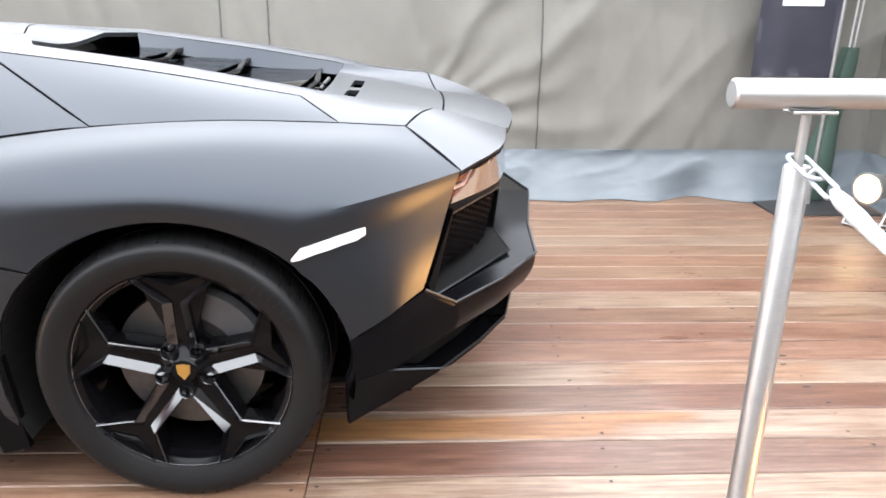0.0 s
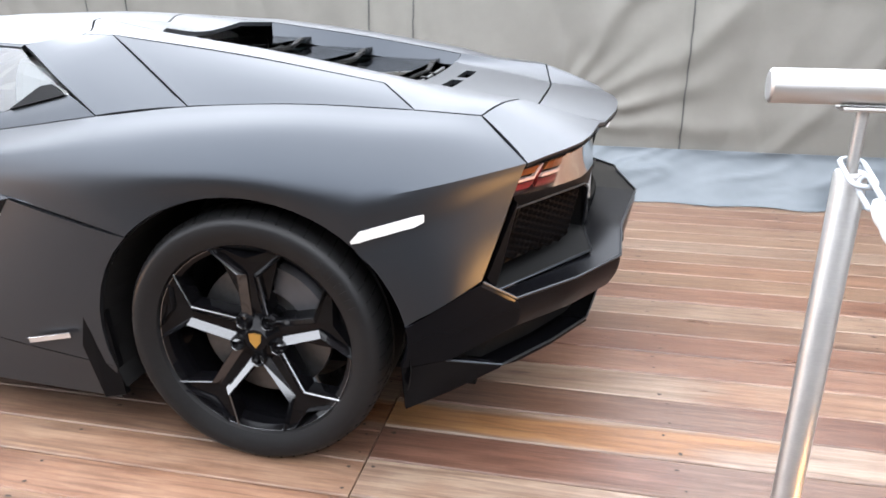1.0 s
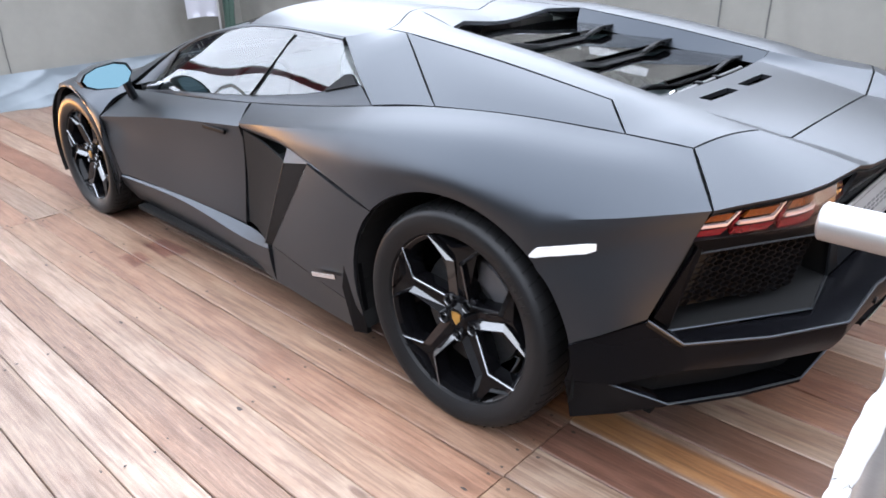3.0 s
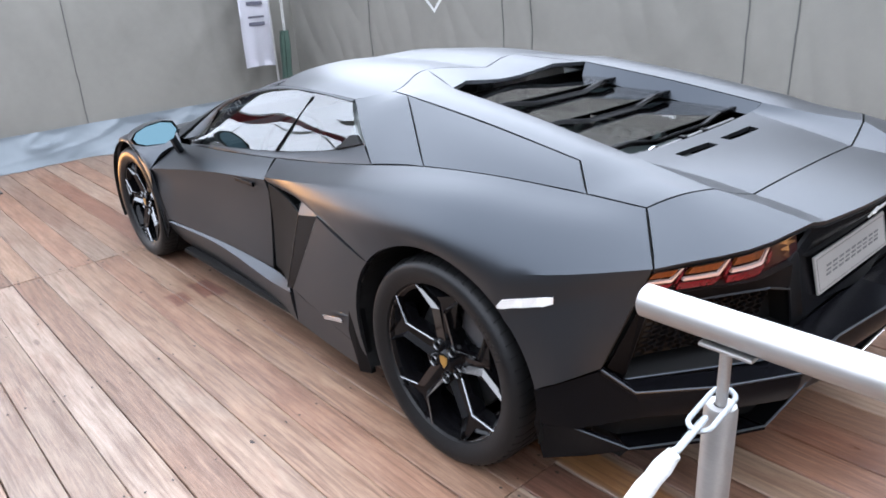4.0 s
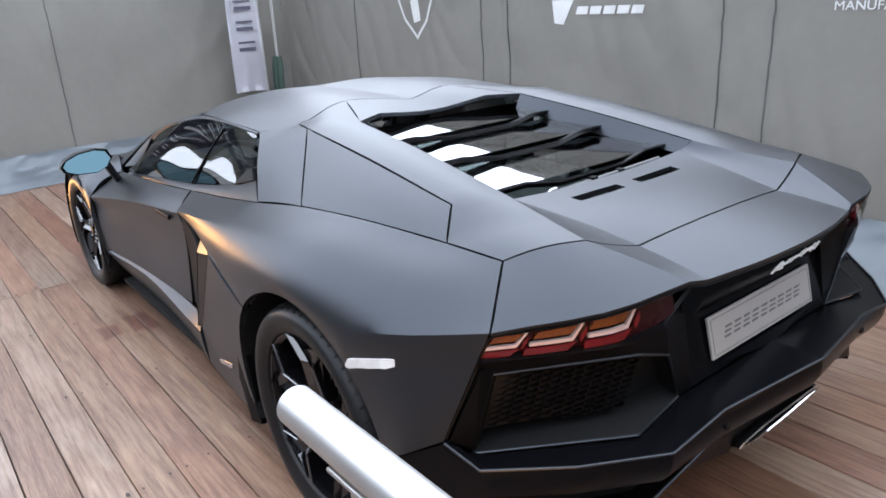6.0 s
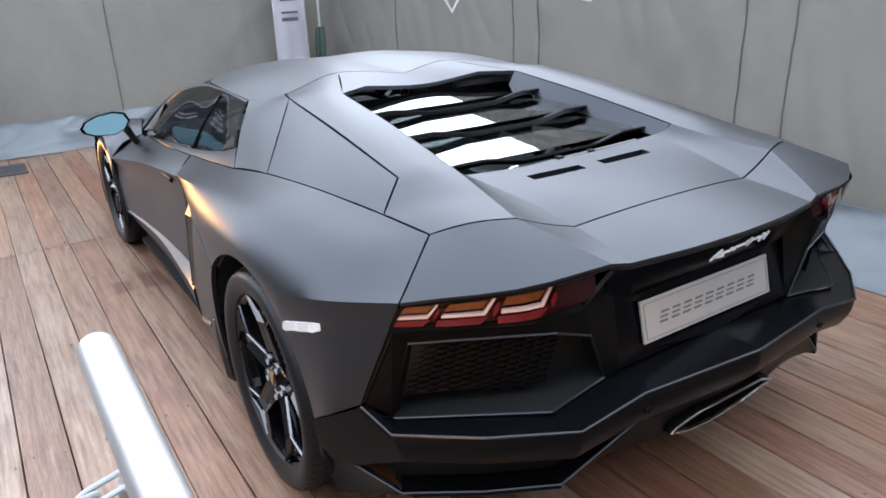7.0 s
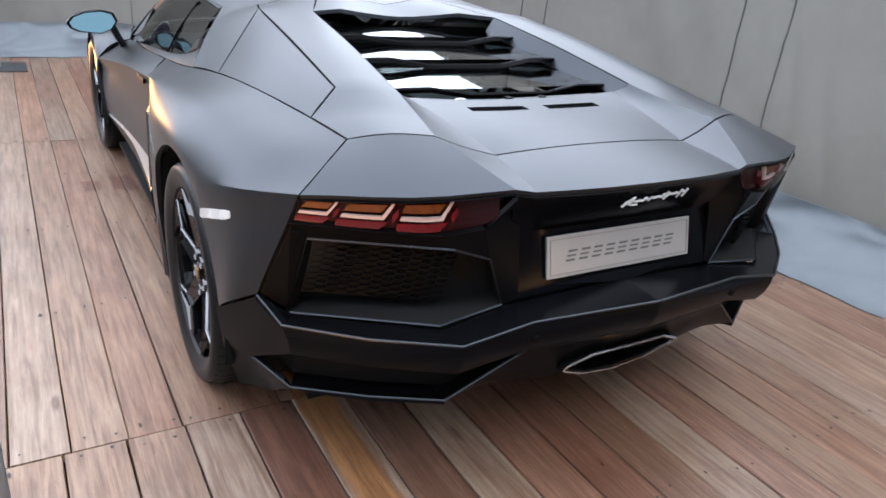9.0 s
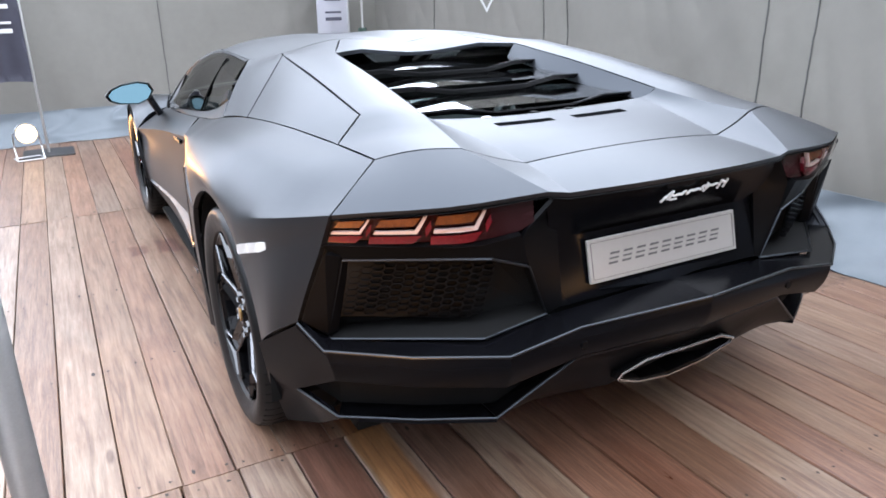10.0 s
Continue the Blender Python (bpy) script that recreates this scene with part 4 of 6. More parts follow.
for s in (1, -1):
    bm = bmesh.new()
    rows = [[bm.verts.new(lamp_at(s, 0.86 * u / 16, v / 4, -0.024)) for u in range(17)] for v in range(5)]
    for a, b in zip(rows, rows[1:]):
        for k in range(16):
            bm.faces.new((a[k], a[k + 1], b[k + 1], b[k]))
    lamp = part("tail_lamp", bm, SMOKED, car, "tail lamp with three amber and red Y-shaped guides")
    for u0, w in ((0.028, 0.140), (0.205, 0.205), (0.450, 0.205)):
        for nm, mat_, quad, d in (("indicator", AMBER, ((0.10, 0.12), (0.92, 0.12), (0.77, 0.36), (0.0, 0.36)), 0.001),
                                  ("light_guide", LIGHTBAR, ((1.00, 0.08), (1.07, 0.08), (0.83, 0.59), (-0.04, 0.59), (-0.01, 0.49), (0.79, 0.49)), 0.003),
                                  ("brake_light", RED, ((-0.10, 0.69), (0.92, 0.66), (0.74, 0.90), (-0.12, 0.93)), 0.001),
                                  ("brake_light", RED, ((1.00, 0.46), (1.13, 0.22), (1.14, 0.44), (1.00, 0.72)), 0.001)):
            quad = [(a * w, b) for a, b in quad]
            quad = [(a0 + (a1 - a0) * j / 5, b0 + (b1 - b0) * j / 5) for (a0, b0), (a1, b1) in zip(quad, quad[1:] + quad[:1]) for j in range(5)]
            d -= 0.016
            b2 = bmesh.new()
            top = [Vector(lamp_at(s, u0 + a, b, d + 0.004)) for a, b in quad]
            low = [Vector(lamp_at(s, u0 + a, b, d - 0.006)) for a, b in quad]
            va, vb = [b2.verts.new(p) for p in top], [b2.verts.new(p) for p in low]
            b2.faces.new(va)
            for j in range(len(va)):
                b2.faces.new((va[j], va[(j + 1) % len(va)], vb[(j + 1) % len(va)], vb[j]))
            bmesh.ops.triangulate(b2, faces=[f for f in b2.faces if len(f.verts) > 4])
            part(nm, b2, mat_, lamp)
    bm = bmesh.new()
    rows = [[bm.verts.new(lamp_at(s, 0.74 * u / 16, v / 4, 0.006)) for u in range(17)] for v in range(5)]
    for a, b in zip(rows, rows[1:]):
        for k in range(16):
            bm.faces.new((a[k], a[k + 1], b[k + 1], b[k]))
    part("lens", bm, LENS, lamp, "clear lamp lens", 60)

# side reflectors, following the fender
FENDER = [p for g in (fore, quarter) for row in g for p in row]


def fender_y(x, z):
    near_ = sorted(FENDER, key=lambda p: (p[0] - x) ** 2 + (p[2] - z) ** 2)[:5]
    ws = [1 / (1e-5 + (p[0] - x) ** 2 + (p[2] - z) ** 2) for p in near_]
    return sum(p[1] * w for p, w in zip(near_, ws)) / sum(ws)


for s in (1, -1):
    bm = bmesh.new()
    cols_ = [(0.288 + 0.1675 * k / 8, 0.655 + 0.052 * k / 8, 0.682 + 0.050 * k / 8) for k in range(9)]
    cols_[0] = (0.288, 0.657, 0.664)
    cols_[8] = (0.457, 0.712, 0.730)
    rows = [[bm.verts.new((x, (fender_y(x, lo) + d) * s, lo)) for x, lo, hi in cols_] for d in (0.006, -0.004)]
    tops = [[bm.verts.new((x, (fender_y(x, hi) + d) * s, hi)) for x, lo, hi in cols_] for d in (0.006, -0.004)]
    ring_ = [rows[0], rows[1], tops[1], tops[0]]
    for a, b in zip(ring_, ring_[1:]):
        for k in range(8):
            bm.faces.new((a[k], a[k + 1], b[k + 1], b[k]))
    for k in (0, 8):
        bm.faces.new([r[k] for r in ring_])
    bmesh.ops.recalc_face_normals(bm, faces=bm.faces)
    part("side_reflector", bm, REFLECTOR, car, "white side reflector")

# plate with a row of plain strokes, and the script badge as one stroke
plate_m = Matrix.Translation((0.815, 0.0, 0.653)) @ Euler((0, radians(-13.5), 0)).to_matrix().to_4x4()
bm = box(bmesh.new(), -0.004, -0.26, -0.056, 0.004, 0.26, 0.056, 0.002)
plate = part("plate", bm, PLATE, car, "silver show plate with grey strokes")
plate.matrix_basis = plate_m
bm = bmesh.new()
for (y0, z0, y1, z1) in ((-0.25, 0.046, 0.25, 0.0472), (-0.25, -0.0472, 0.25, -0.046), (-0.2506, -0.046, -0.2494, 0.046), (0.2494, -0.046, 0.2506, 0.046)):
    box(bm, 0.0038, y0, z0, 0.0052, y1, z1)
part("plate_border", bm, LETTER, plate)
for k in range(9):
    bm = bmesh.new()
    y = -0.178 + k * 0.0445
    for z0, z1 in ((-0.0155, -0.0100), (-0.0030, 0.0015), (0.0090, 0.0145)):
        extrude_poly(bm, [(0.0040, y - 0.0155 + z0 * 0.35, z0), (0.0040, y + 0.0135 + z0 * 0.35, z0), (0.0040, y + 0.0135 + z1 * 0.35, z1), (0.0040, y - 0.0155 + z1 * 0.35, z1)], (0.0014, 0, 0))
    part("stroke", bm, LETTER, plate)
bm = bmesh.new()
tube(bm, [(0.004, -0.105 + 0.0035 * k, 0.0065 * math.sin(k * 1.05) * (0.5 + 0.5 * math.sin(k * 0.37)) + 0.0002 * k) for k in range(61)], 0.0032, 6)
tube(bm, curve([(0.004, -0.112, -0.010), (0.004, -0.088, 0.012), (0.004, -0.079, 0.016), (0.004, -0.086, -0.006), (0.004, -0.060, -0.009)], 14), 0.003, 6)
for y in (0.030, 0.078, 0.098):
    tube(bm, [(0.004, y, -0.006), (0.004, y + 0.008, 0.020)], 0.003, 6)
# plain white colour stands in for the chrome's bright reflection
badge = part("badge", bm, REFLECTOR, car, "script-like chrome badge stroke, coloured white for its reflection")
badge.matrix_basis = Matrix.Translation((0.872, 0.024, 0.811)) @ Euler((radians(2), radians(22), 0)).to_matrix().to_4x4()
cres_t = curve([(0.827, -0.228, 0.582), (0.838, 0.0, 0.594), (0.827, 0.228, 0.582)], 13)
cres_b = curve([(0.828, -0.228, 0.579), (0.852, 0.0, 0.570), (0.828, 0.228, 0.579)], 13)
panel("plate_lip", [ruled(cres_t, cres_b, 3), ruled(cres_b, [p + np.array((-0.02, 0, -0.012)) for p in cres_t], 2)], "black crescent lip under the plate", mat=BUMPER, both=False, shell=False, out=(1, 0, 0.5), gap=0, flange=0, smooth=30)
# small silver marking on the sill
bm = box(bmesh.new(), -0.075, -0.003, -0.008, 0.075, 0.003, 0.008, 0.001)
mark = part("marking", bm, CHROME, car, "small silver marking with plain strokes")
mark.matrix_basis = Matrix.Translation((-0.597, -0.992, 0.315)) @ Euler((0, radians(-14), radians(-4))).to_matrix().to_4x4()

# engine cover: three faceted bands with glass between them
BANDS = [(-0.555, 0.40, 1.070), (-0.33, 0.400, 1.040), (-0.075, 0.422, 1.002), (0.205, 0.440, 0.962)]
for i in (1, 2, 3):
    x, ye, z = BANDS[i]
    bm = bmesh.new()
    prof = []
    for y, dz, dx in ((-ye, -0.001, -0.01), (-0.285, 0.003, 0.002), (-0.15, -0.017, 0.012), (0.15, -0.017, 0.012), (0.285, 0.003, 0.002), (ye, -0.001, -0.01)):
        prof.append([(x + dx + 0.002, y, z + dz), (x + dx + 0.004, y, z + dz - 0.004), (x + dx - 0.003, y, z + dz - 0.018), (x + dx - 0.018, y, z + dz - 0.019), (x + dx - 0.016, y, z + dz - 0.002)])
    vs = [[bm.verts.new(p) for p in r] for r in prof]
    for a, b in zip(vs, vs[1:]):
        for k in range(5):
            bm.faces.new((a[k], a[(k + 1) % 5], b[(k + 1) % 5], b[k]))
    bm.faces.new(vs[0]), bm.faces.new(vs[-1][::-1])
    bmesh.ops.recalc_face_normals(bm, faces=bm.faces)
    band = part("cover_band", bm, BANDBLACK, car, "gloss black faceted band of the engine cover")
    x0, y0, z0 = BANDS[i - 1]
    bm = bmesh.new()
    shape = (-1.0, -0.71, -0.57, -0.21, 0.21, 0.57, 0.71, 1.0)
    va = [bm.verts.new((x0 - 0.020, y0 * f, z + 0.005)) for f in shape]
    vb = [bm.verts.new((x - 0.006 - 0.012 * abs(f), ye * f, z - 0.006)) for f in shape]
    for k in range(7):
        bm.faces.new((va[k], vb[k], vb[k + 1], va[k + 1]))
    bmesh.ops.solidify(bm, geom=bm.faces[:], thickness=0.004)
    part("cover_pane", bm, LOUVRE, band, "tinted glass pane of the engine cover")
# engine bay
bm = box(bmesh.new(), -0.62, -0.46, 0.55, 0.30, 0.46, 0.56)
part("engine_bay", bm, SHELL, car, "dark engine bay")
bm = bmesh.new()
box(bm, -0.50, -0.16, 0.60, 0.10, 0.16, 0.86, 0.03)
for s in (1, -1):
    box(bm, -0.52, 0.20 * s - 0.07, 0.62, 0.14, 0.20 * s + 0.07, 0.80, 0.02)
    for k in range(6):
        tube(bm, [(-0.46 + k * 0.1, 0.26 * s, 0.78), (-0.46 + k * 0.1, 0.30 * s, 0.84), (-0.46 + k * 0.1, 0.38 * s, 0.80)], 0.022, 8)
tube(bm, [(0.17, -0.36, 0.88), (0.19, 0, 0.90), (0.17, 0.36, 0.88)], 0.016, 8)
strut = part("cover_strut", tube(bmesh.new(), curve([(0.222, -0.350, 0.912), (0.236, -0.10, 0.921), (0.232, 0.330, 0.930)], 12), 0.0075, 10), DISC, car, "dull steel bar under the engine cover's edge", 60)
part("latch", tube(bmesh.new(), [(0.236 + 0.006 * math.sin(a), -0.205 + 0.024 * math.cos(a), 0.924 + 0.011 * math.sin(a)) for a in np.linspace(0, 2 * math.pi, 17)], 0.0036, 7, False), CHROME, strut, "bright metal latch ring")
for y in (-0.02, 0.115):
    part("clamp", box(bmesh.new(), 0.222, y - 0.012, 0.898, 0.248, y + 0.012, 0.936, 0.003), BLACK, strut)
part("engine", bm, ENGINE, car, "cast metal engine under the glass")

# dark shell under the panels
bm = bmesh.new()
for g, out, both in GRIDS:
    a = np.array(g)
    du = np.gradient(a, axis=1)
    dv = np.gradient(a, axis=0)
    nn = np.cross(du, dv)
    nn /= np.maximum(np.linalg.norm(nn, axis=2, keepdims=True), 1e-9)
    if (nn.mean(axis=(0, 1)) * np.array(out)).sum() < 0:
        nn = -nn
    a = a - nn * 0.015
    for s in ((1, -1) if both else (1,)):
        vs = [[bm.verts.new((p[0], p[1] * s, p[2])) for p in row] for row in a]
        for r0, r1 in zip(vs, vs[1:]):
            for k in range(len(r0) - 1):
                bm.faces.new((r0[k], r0[k + 1], r1[k + 1], r1[k]))
tagged(part("inner_shell", bm, SHELL, car, "dark inner shell behind the shut lines"), kind="stuff")
bm = bmesh.new()
box(bm, -3.60, -0.62, 0.125, 0.42, 0.62, 0.145)
box(bm, -2.26, -0.90, 0.125, -0.46, 0.90, 0.145)
box(bm, 0.46, -0.80, 0.20, 0.56, 0.80, 0.50)
box(bm, 0.56, -0.55, 0.48, 0.78, 0.55, 0.52)
box(bm, -0.66, -0.60, 0.14, -0.63, 0.60, 1.03)
part("floor_pan", bm, SHELL, car, "dark underside")

# wheel wells
for cx, cz, r, yo, yi in ((0.0, 0.352, 0.425, 0.985, 0.56), (-2.70, 0.335, 0.385, 0.95, 0.58)):
    for s in (1, -1):
        bm = bmesh.new()
        rows = [[bm.verts.new((cx + r * math.cos(a), y * s, max(0.13, cz + r * 0.95 * math.sin(a)))) for a in np.linspace(radians(-12), radians(205), 28)] for y in (yo, yi)]
        for k in range(27):
            bm.faces.new((rows[0][k], rows[0][k + 1], rows[1][k + 1], rows[1][k]))
        bm.faces.new(rows[1])
        part("wheel_well", bm, SHELL, car)
# honeycomb trim ahead of the rear wheel
for s in (1, -1):
    bm = bmesh.new()
    extrude_poly(bm, [(-0.46, -0.985 * s, 0.14), (-0.40, -0.975 * s, 0.15), (-0.425, -0.985 * s, 0.47), (-0.47, -0.990 * s, 0.45), (-0.50, -0.990 * s, 0.30)], (0.0, 0.02 * s, 0))
    part("arch_trim", bm, BLACK, car, "black trim ahead of the rear wheel")

# cabin
bm = bmesh.new()
box(bm, -2.3, -0.72, 0.15, -0.70, 0.72, 0.20)
box(bm, -2.45, -0.70, 0.55, -1.95, 0.70, 0.74, 0.04)
box(bm, -1.95, -0.14, 0.20, -0.75, 0.14, 0.50, 0.03)
part("cabin", bm, CABIN, car, "black cabin floor, dashboard and tunnel")
for s in (1, -1):
    bm = bmesh.new()
    box(bm, -1.45, 0.40 * s - 0.23, 0.20, -0.95, 0.40 * s + 0.23, 0.40, 0.05)
    box(bm, -0.12, -0.22, -0.36, 0.04, 0.22, 0.36, 0.05, Matrix.Translation((-0.86, 0.40 * s, 0.66)) @ Euler((0, radians(14), 0)).to_matrix().to_4x4())
    box(bm, -0.05, -0.13, -0.08, 0.04, 0.13, 0.09, 0.03, Matrix.Translation((-0.76, 0.40 * s, 0.96)))
    part("seat", bm, SEAT, car, "pale leather seat")
bm = bmesh.new()
ring = [(-1.78 + 0.07 * math.sin(a), -0.40 + 0.18 * math.cos(a), 0.70 + 0.17 * math.sin(a)) for a in np.linspace(0, 2 * math.pi, 29)]
tube(bm, ring, 0.014, 8, False)
box(bm, -1.80, -0.56, 0.685, -1.775, -0.24, 0.715, 0.008)
part("steering_wheel", bm, CABIN, car, "black steering wheel")

# door mirrors
for s in (1, -1):
    bm = bmesh.new()
    sec = [(-0.10, 0.5), (-0.05, 0.9), (0.0, 1.0), (0.035, 1.0)]
    prof = [(-0.128, -0.004), (-0.105, 0.026), (-0.045, 0.052), (0.04, 0.064), (0.095, 0.052), (0.114, 0.012), (0.085, -0.030), (0.03, -0.054), (-0.07, -0.048), (-0.115, -0.030)]
    rings = [[bm.verts.new((-2.125 + dx, (-0.985 + y * k) * s, 0.825 + z * k)) for y, z in prof] for dx, k in sec]
    for a, b in zip(rings, rings[1:]):
        for k in range(10):
            bm.faces.new((a[k], a[(k + 1) % 10], b[(k + 1) % 10], b[k]))
    bm.faces.new(rings[0][::-1])
    bmesh.ops.recalc_face_normals(bm, faces=bm.faces)
    door_mirror = part("door_mirror", bm, PAINT, car, "angular matte black door mirror", 35)
    bm = extrude_poly(bmesh.new(), [(-2.088 - 0.26 * z + 0.10 * y, (-0.985 + y * 0.88) * s, 0.825 + z * 0.86) for y, z in prof], (0.004, 0, 0))
    part("mirror_glass", bm, MIRROR, door_mirror, "blue-tinted mirror glass")
    bm = bmesh.new()
    tube(bm, [(-2.14, -0.895 * s, 0.80), (-2.17, -0.86 * s, 0.73), (-2.22, -0.815 * s, 0.66)], [0.020, 0.018, 0.022], 8)
    tube(bm, [(-2.18, -0.885 * s, 0.79), (-2.21, -0.855 * s, 0.73), (-2.26, -0.815 * s, 0.66)], [0.014, 0.014, 0.018], 8)
    part("mirror_stem", bm, PAINT, door_mirror)


# ---- wheels ----
def wheel(cx, cy, cz, radius, rim, width, turn, side):
    """A wheel at its hub: tyre, rim barrel, spokes, disc, caliper and hub cap. side: -1 left, 1 right."""
    m = Matrix.Translation((cx, cy, cz)) @ Matrix.Diagonal((1, -side, 1, 1))
    w = width
    hub = part("wheel", lathe(bmesh.new(), [(rim * 0.985, 0.02), (rim * 0.93, 0.03), (rim * 0.90, 0.06), (rim * 0.88, w * 0.8), (rim * 0.96, w * 0.95)], 64), GLOSS, car, "gloss black wheel with forked spokes", 40)
    hub.matrix_basis = m
    bm = bmesh.new()
    lathe(bm, [(rim * 0.98, 0.024), (rim * 1.0, 0.010), (rim + 0.012, 0.004), (rim + 0.03, -0.004), (radius - 0.030, -0.006), (radius - 0.018, 0.000), (radius - 0.007, 0.016), (radius, 0.040),
               (radius, w * 0.30), (radius - 0.007, w * 0.305), (radius - 0.007, w * 0.335), (radius, w * 0.34), (radius, w * 0.66), (radius - 0.007, w * 0.665), (radius - 0.007, w * 0.695),
               (radius, w * 0.70), (radius - 0.002, w - 0.03), (radius - 0.02, w - 0.005), (rim + 0.02, w), (rim * 0.98, w - 0.01)], 72)
    tyre = part("tyre", bm, RUBBER, hub, "black low-profile tyre", 35)
    bm = bmesh.new()
    for k in range(58):
        a = 2 * math.pi * k / 58
        mm = Euler((0, a, 0)).to_matrix().to_4x4()
        box(bm, radius - 0.010, 0.040, -0.0024, radius + 0.0004, w * 0.28, 0.0024, 0, mm @ Euler((radians(8), 0, 0)).to_matrix().to_4x4())
        tilt = mm @ Matrix.Translation((radius - 0.006, 0.018, 0)) @ Euler((radians(8), 0, radians(-16))).to_matrix().to_4x4()
        box(bm, -0.010, -0.010, -0.0020, -0.0002, 0.018, 0.0020, 0, tilt)
    tagged(part("tread_groove", bm, SHELL, tyre, "dark tread grooves"), kind="stuff")
    bm = bmesh.new()
    for k in range(7):
        box(bm, -0.0035, -0.0068, rim + 0.028, 0.0035, -0.0045, rim + 0.050, 0, Euler((0, radians(40 + k * 4.2), 0)).to_matrix().to_4x4())
    part("tyre_marking", bm, RUBBER, tyre)
    part("rim_edge", lathe(bmesh.new(), [(rim * 0.972, 0.0195), (rim * 0.978, 0.0185), (rim * 0.984, 0.0200)], 64), EDGE, hub, "thin grey ring carrying the rim's highlight", 60)
    # brake
    disc = part("brake_disc", lathe(bmesh.new(), [(0.06, 0.10), (0.185, 0.10), (0.187, 0.125), (0.06, 0.125)], 48), DISC, hub, "steel brake disc", 40)
    bm = lathe(bmesh.new(), [(0.001, 0.085), (0.085, 0.085), (0.09, 0.11)], 32)
    part("disc_bell", bm, BLACK, disc)
    bm = bmesh.new()
    secs = [[bm.verts.new((r * math.cos(a), y, r * math.sin(a))) for r, y in ((0.125, 0.080), (0.200, 0.072), (0.212, 0.09), (0.212, 0.15), (0.125, 0.15))] for a in np.linspace(radians(18), radians(72), 9)]
    for p, q in zip(secs, secs[1:]):
        for j in range(5):
            bm.faces.new((p[j], p[(j + 1) % 5], q[(j + 1) % 5], q[j]))
    bm.faces.new(secs[0]), bm.faces.new(secs[-1])
    bmesh.ops.recalc_face_normals(bm, faces=bm.faces)
    part("brake_caliper", bm, CALIPER, disc, "dark grey brake caliper")
    # forked spokes: a stem that splits into two prongs at the rim
    def height(a):
        return np.interp(a, (0.0, 0.2, 0.69, 0.98), (0.050, 0.040, 0.016, 0.012))
    for k in range(5):
        a0 = radians(turn + 72 * k)
        ca, sa = math.cos(a0), math.sin(a0)
        bm = bmesh.new()
        line = [(0.10, 0.095), (0.20, 0.130), (0.69, 0.102), (0.930, 0.380), (0.966, 0.300), (0.952, 0.258), (0.86, 0.0)]
        outline = line + [(a, -b) for a, b in line[-2::-1]]
        mid = [(0.10, 0.038), (0.22, 0.052), (0.675, 0.034), (0.912, 0.316), (0.956, 0.300), (0.943, 0.262), (0.848, 0.0)]
        inset = mid + [(a, -b) for a, b in mid[-2::-1]]

        def at(a, b, y):
            a, b = a * rim, b * rim
            return bm.verts.new((a * ca - b * sa, y, a * sa + b * ca))
        # two ridges along the borders of the spoke with a trough between them
        front = [at(a, b, height(a) + 0.015) for a, b in inset]
        edge_ = [at(a, b, height(a) + 0.001) for a, b in outline]
        chamf = [at(a if a < 0.72 or abs(b) > 0.02 else a + 0.03, b * 1.16 if a < 0.72 else b * 1.05, height(a) + 0.024) for a, b in outline]
        back_ = [at(a, b * 1.20 if a < 0.72 else b * 1.06, height(a) + 0.060) for a, b in outline]
        n_ = len(outline)
        for p, q in ((edge_, chamf), (chamf, back_)):
            for j in range(n_):
                bm.faces.new((p[j], p[(j + 1) % n_], q[(j + 1) % n_], q[j]))
        bm.faces.new(front)
        bmesh.ops.triangulate(bm, faces=[f for f in bm.faces if len(f.verts) > 4])
        bmesh.ops.recalc_face_normals(bm, faces=bm.faces)
        part("spoke", bm, GLOSS, hub, "gloss black forked spoke")
        bm = bmesh.new()
        front = [at(a, b, height(a) + 0.015) for a, b in inset]
        edge_ = [at(a, b, height(a) + 0.001) for a, b in outline]
        for j in range(n_):
            bm.faces.new((front[j], front[(j + 1) % n_], edge_[(j + 1) % n_], edge_[j]))
        bmesh.ops.recalc_face_normals(bm, faces=bm.faces)
        part("spoke_facet", bm, FACET, hub, "black slope along the spoke, glossier to carry its highlight")
        for sg in (1, -1):
            bm = bmesh.new()
            run = [(0.22, 0.130), (0.45, 0.117), (0.684, 0.104), (0.80, 0.236), (0.922, 0.374)]
            strip = [[at(a, b * sg, height(a) + 0.0004), at(a - 0.004, (b + 0.008) * sg, height(a) + 0.004), at(a - 0.004, (b + 0.012) * sg, height(a) + 0.008)] for a, b in run]
            for p, q in zip(strip, strip[1:]):
                for j in range(2):
                    bm.faces.new((p[j], p[j + 1], q[j + 1], q[j]))
            bmesh.ops.recalc_face_normals(bm, faces=bm.faces)
            part("spoke_edge", bm, EDGE, hub)
    bm = lathe(bmesh.new(), [(0.001, 0.030), (0.030, 0.030), (0.035, 0.036), (0.052, 0.046), (0.072, 0.056), (0.078, 0.10)], 40)
    cap = part("hub_cap", bm, GLOSS, hub, "black hub cap", 40)
    for k in range(5):
        a = radians(turn + 36 + 72 * k)
        spot = (0.060 * math.cos(a), 0, 0.060 * math.sin(a))
        bm = lathe(bmesh.new(), [(0.0135, 0.062), (0.0145, 0.036), (0.0180, 0.031), (0.0205, 0.036), (0.0225, 0.062)], 20, "y", spot)
        socket = part("bolt_socket", bm, FACET, hub, "", 50)
        part("wheel_bolt", lathe(bmesh.new(), [(0.001, 0.048), (0.008, 0.048), (0.010, 0.052), (0.0138, 0.060)], 12, "y", spot), GLOSS, socket)
    shield = [(-0.017, 0.018), (0.0, 0.021), (0.017, 0.018), (0.015, -0.004), (0.0, -0.022), (-0.015, -0.004)]
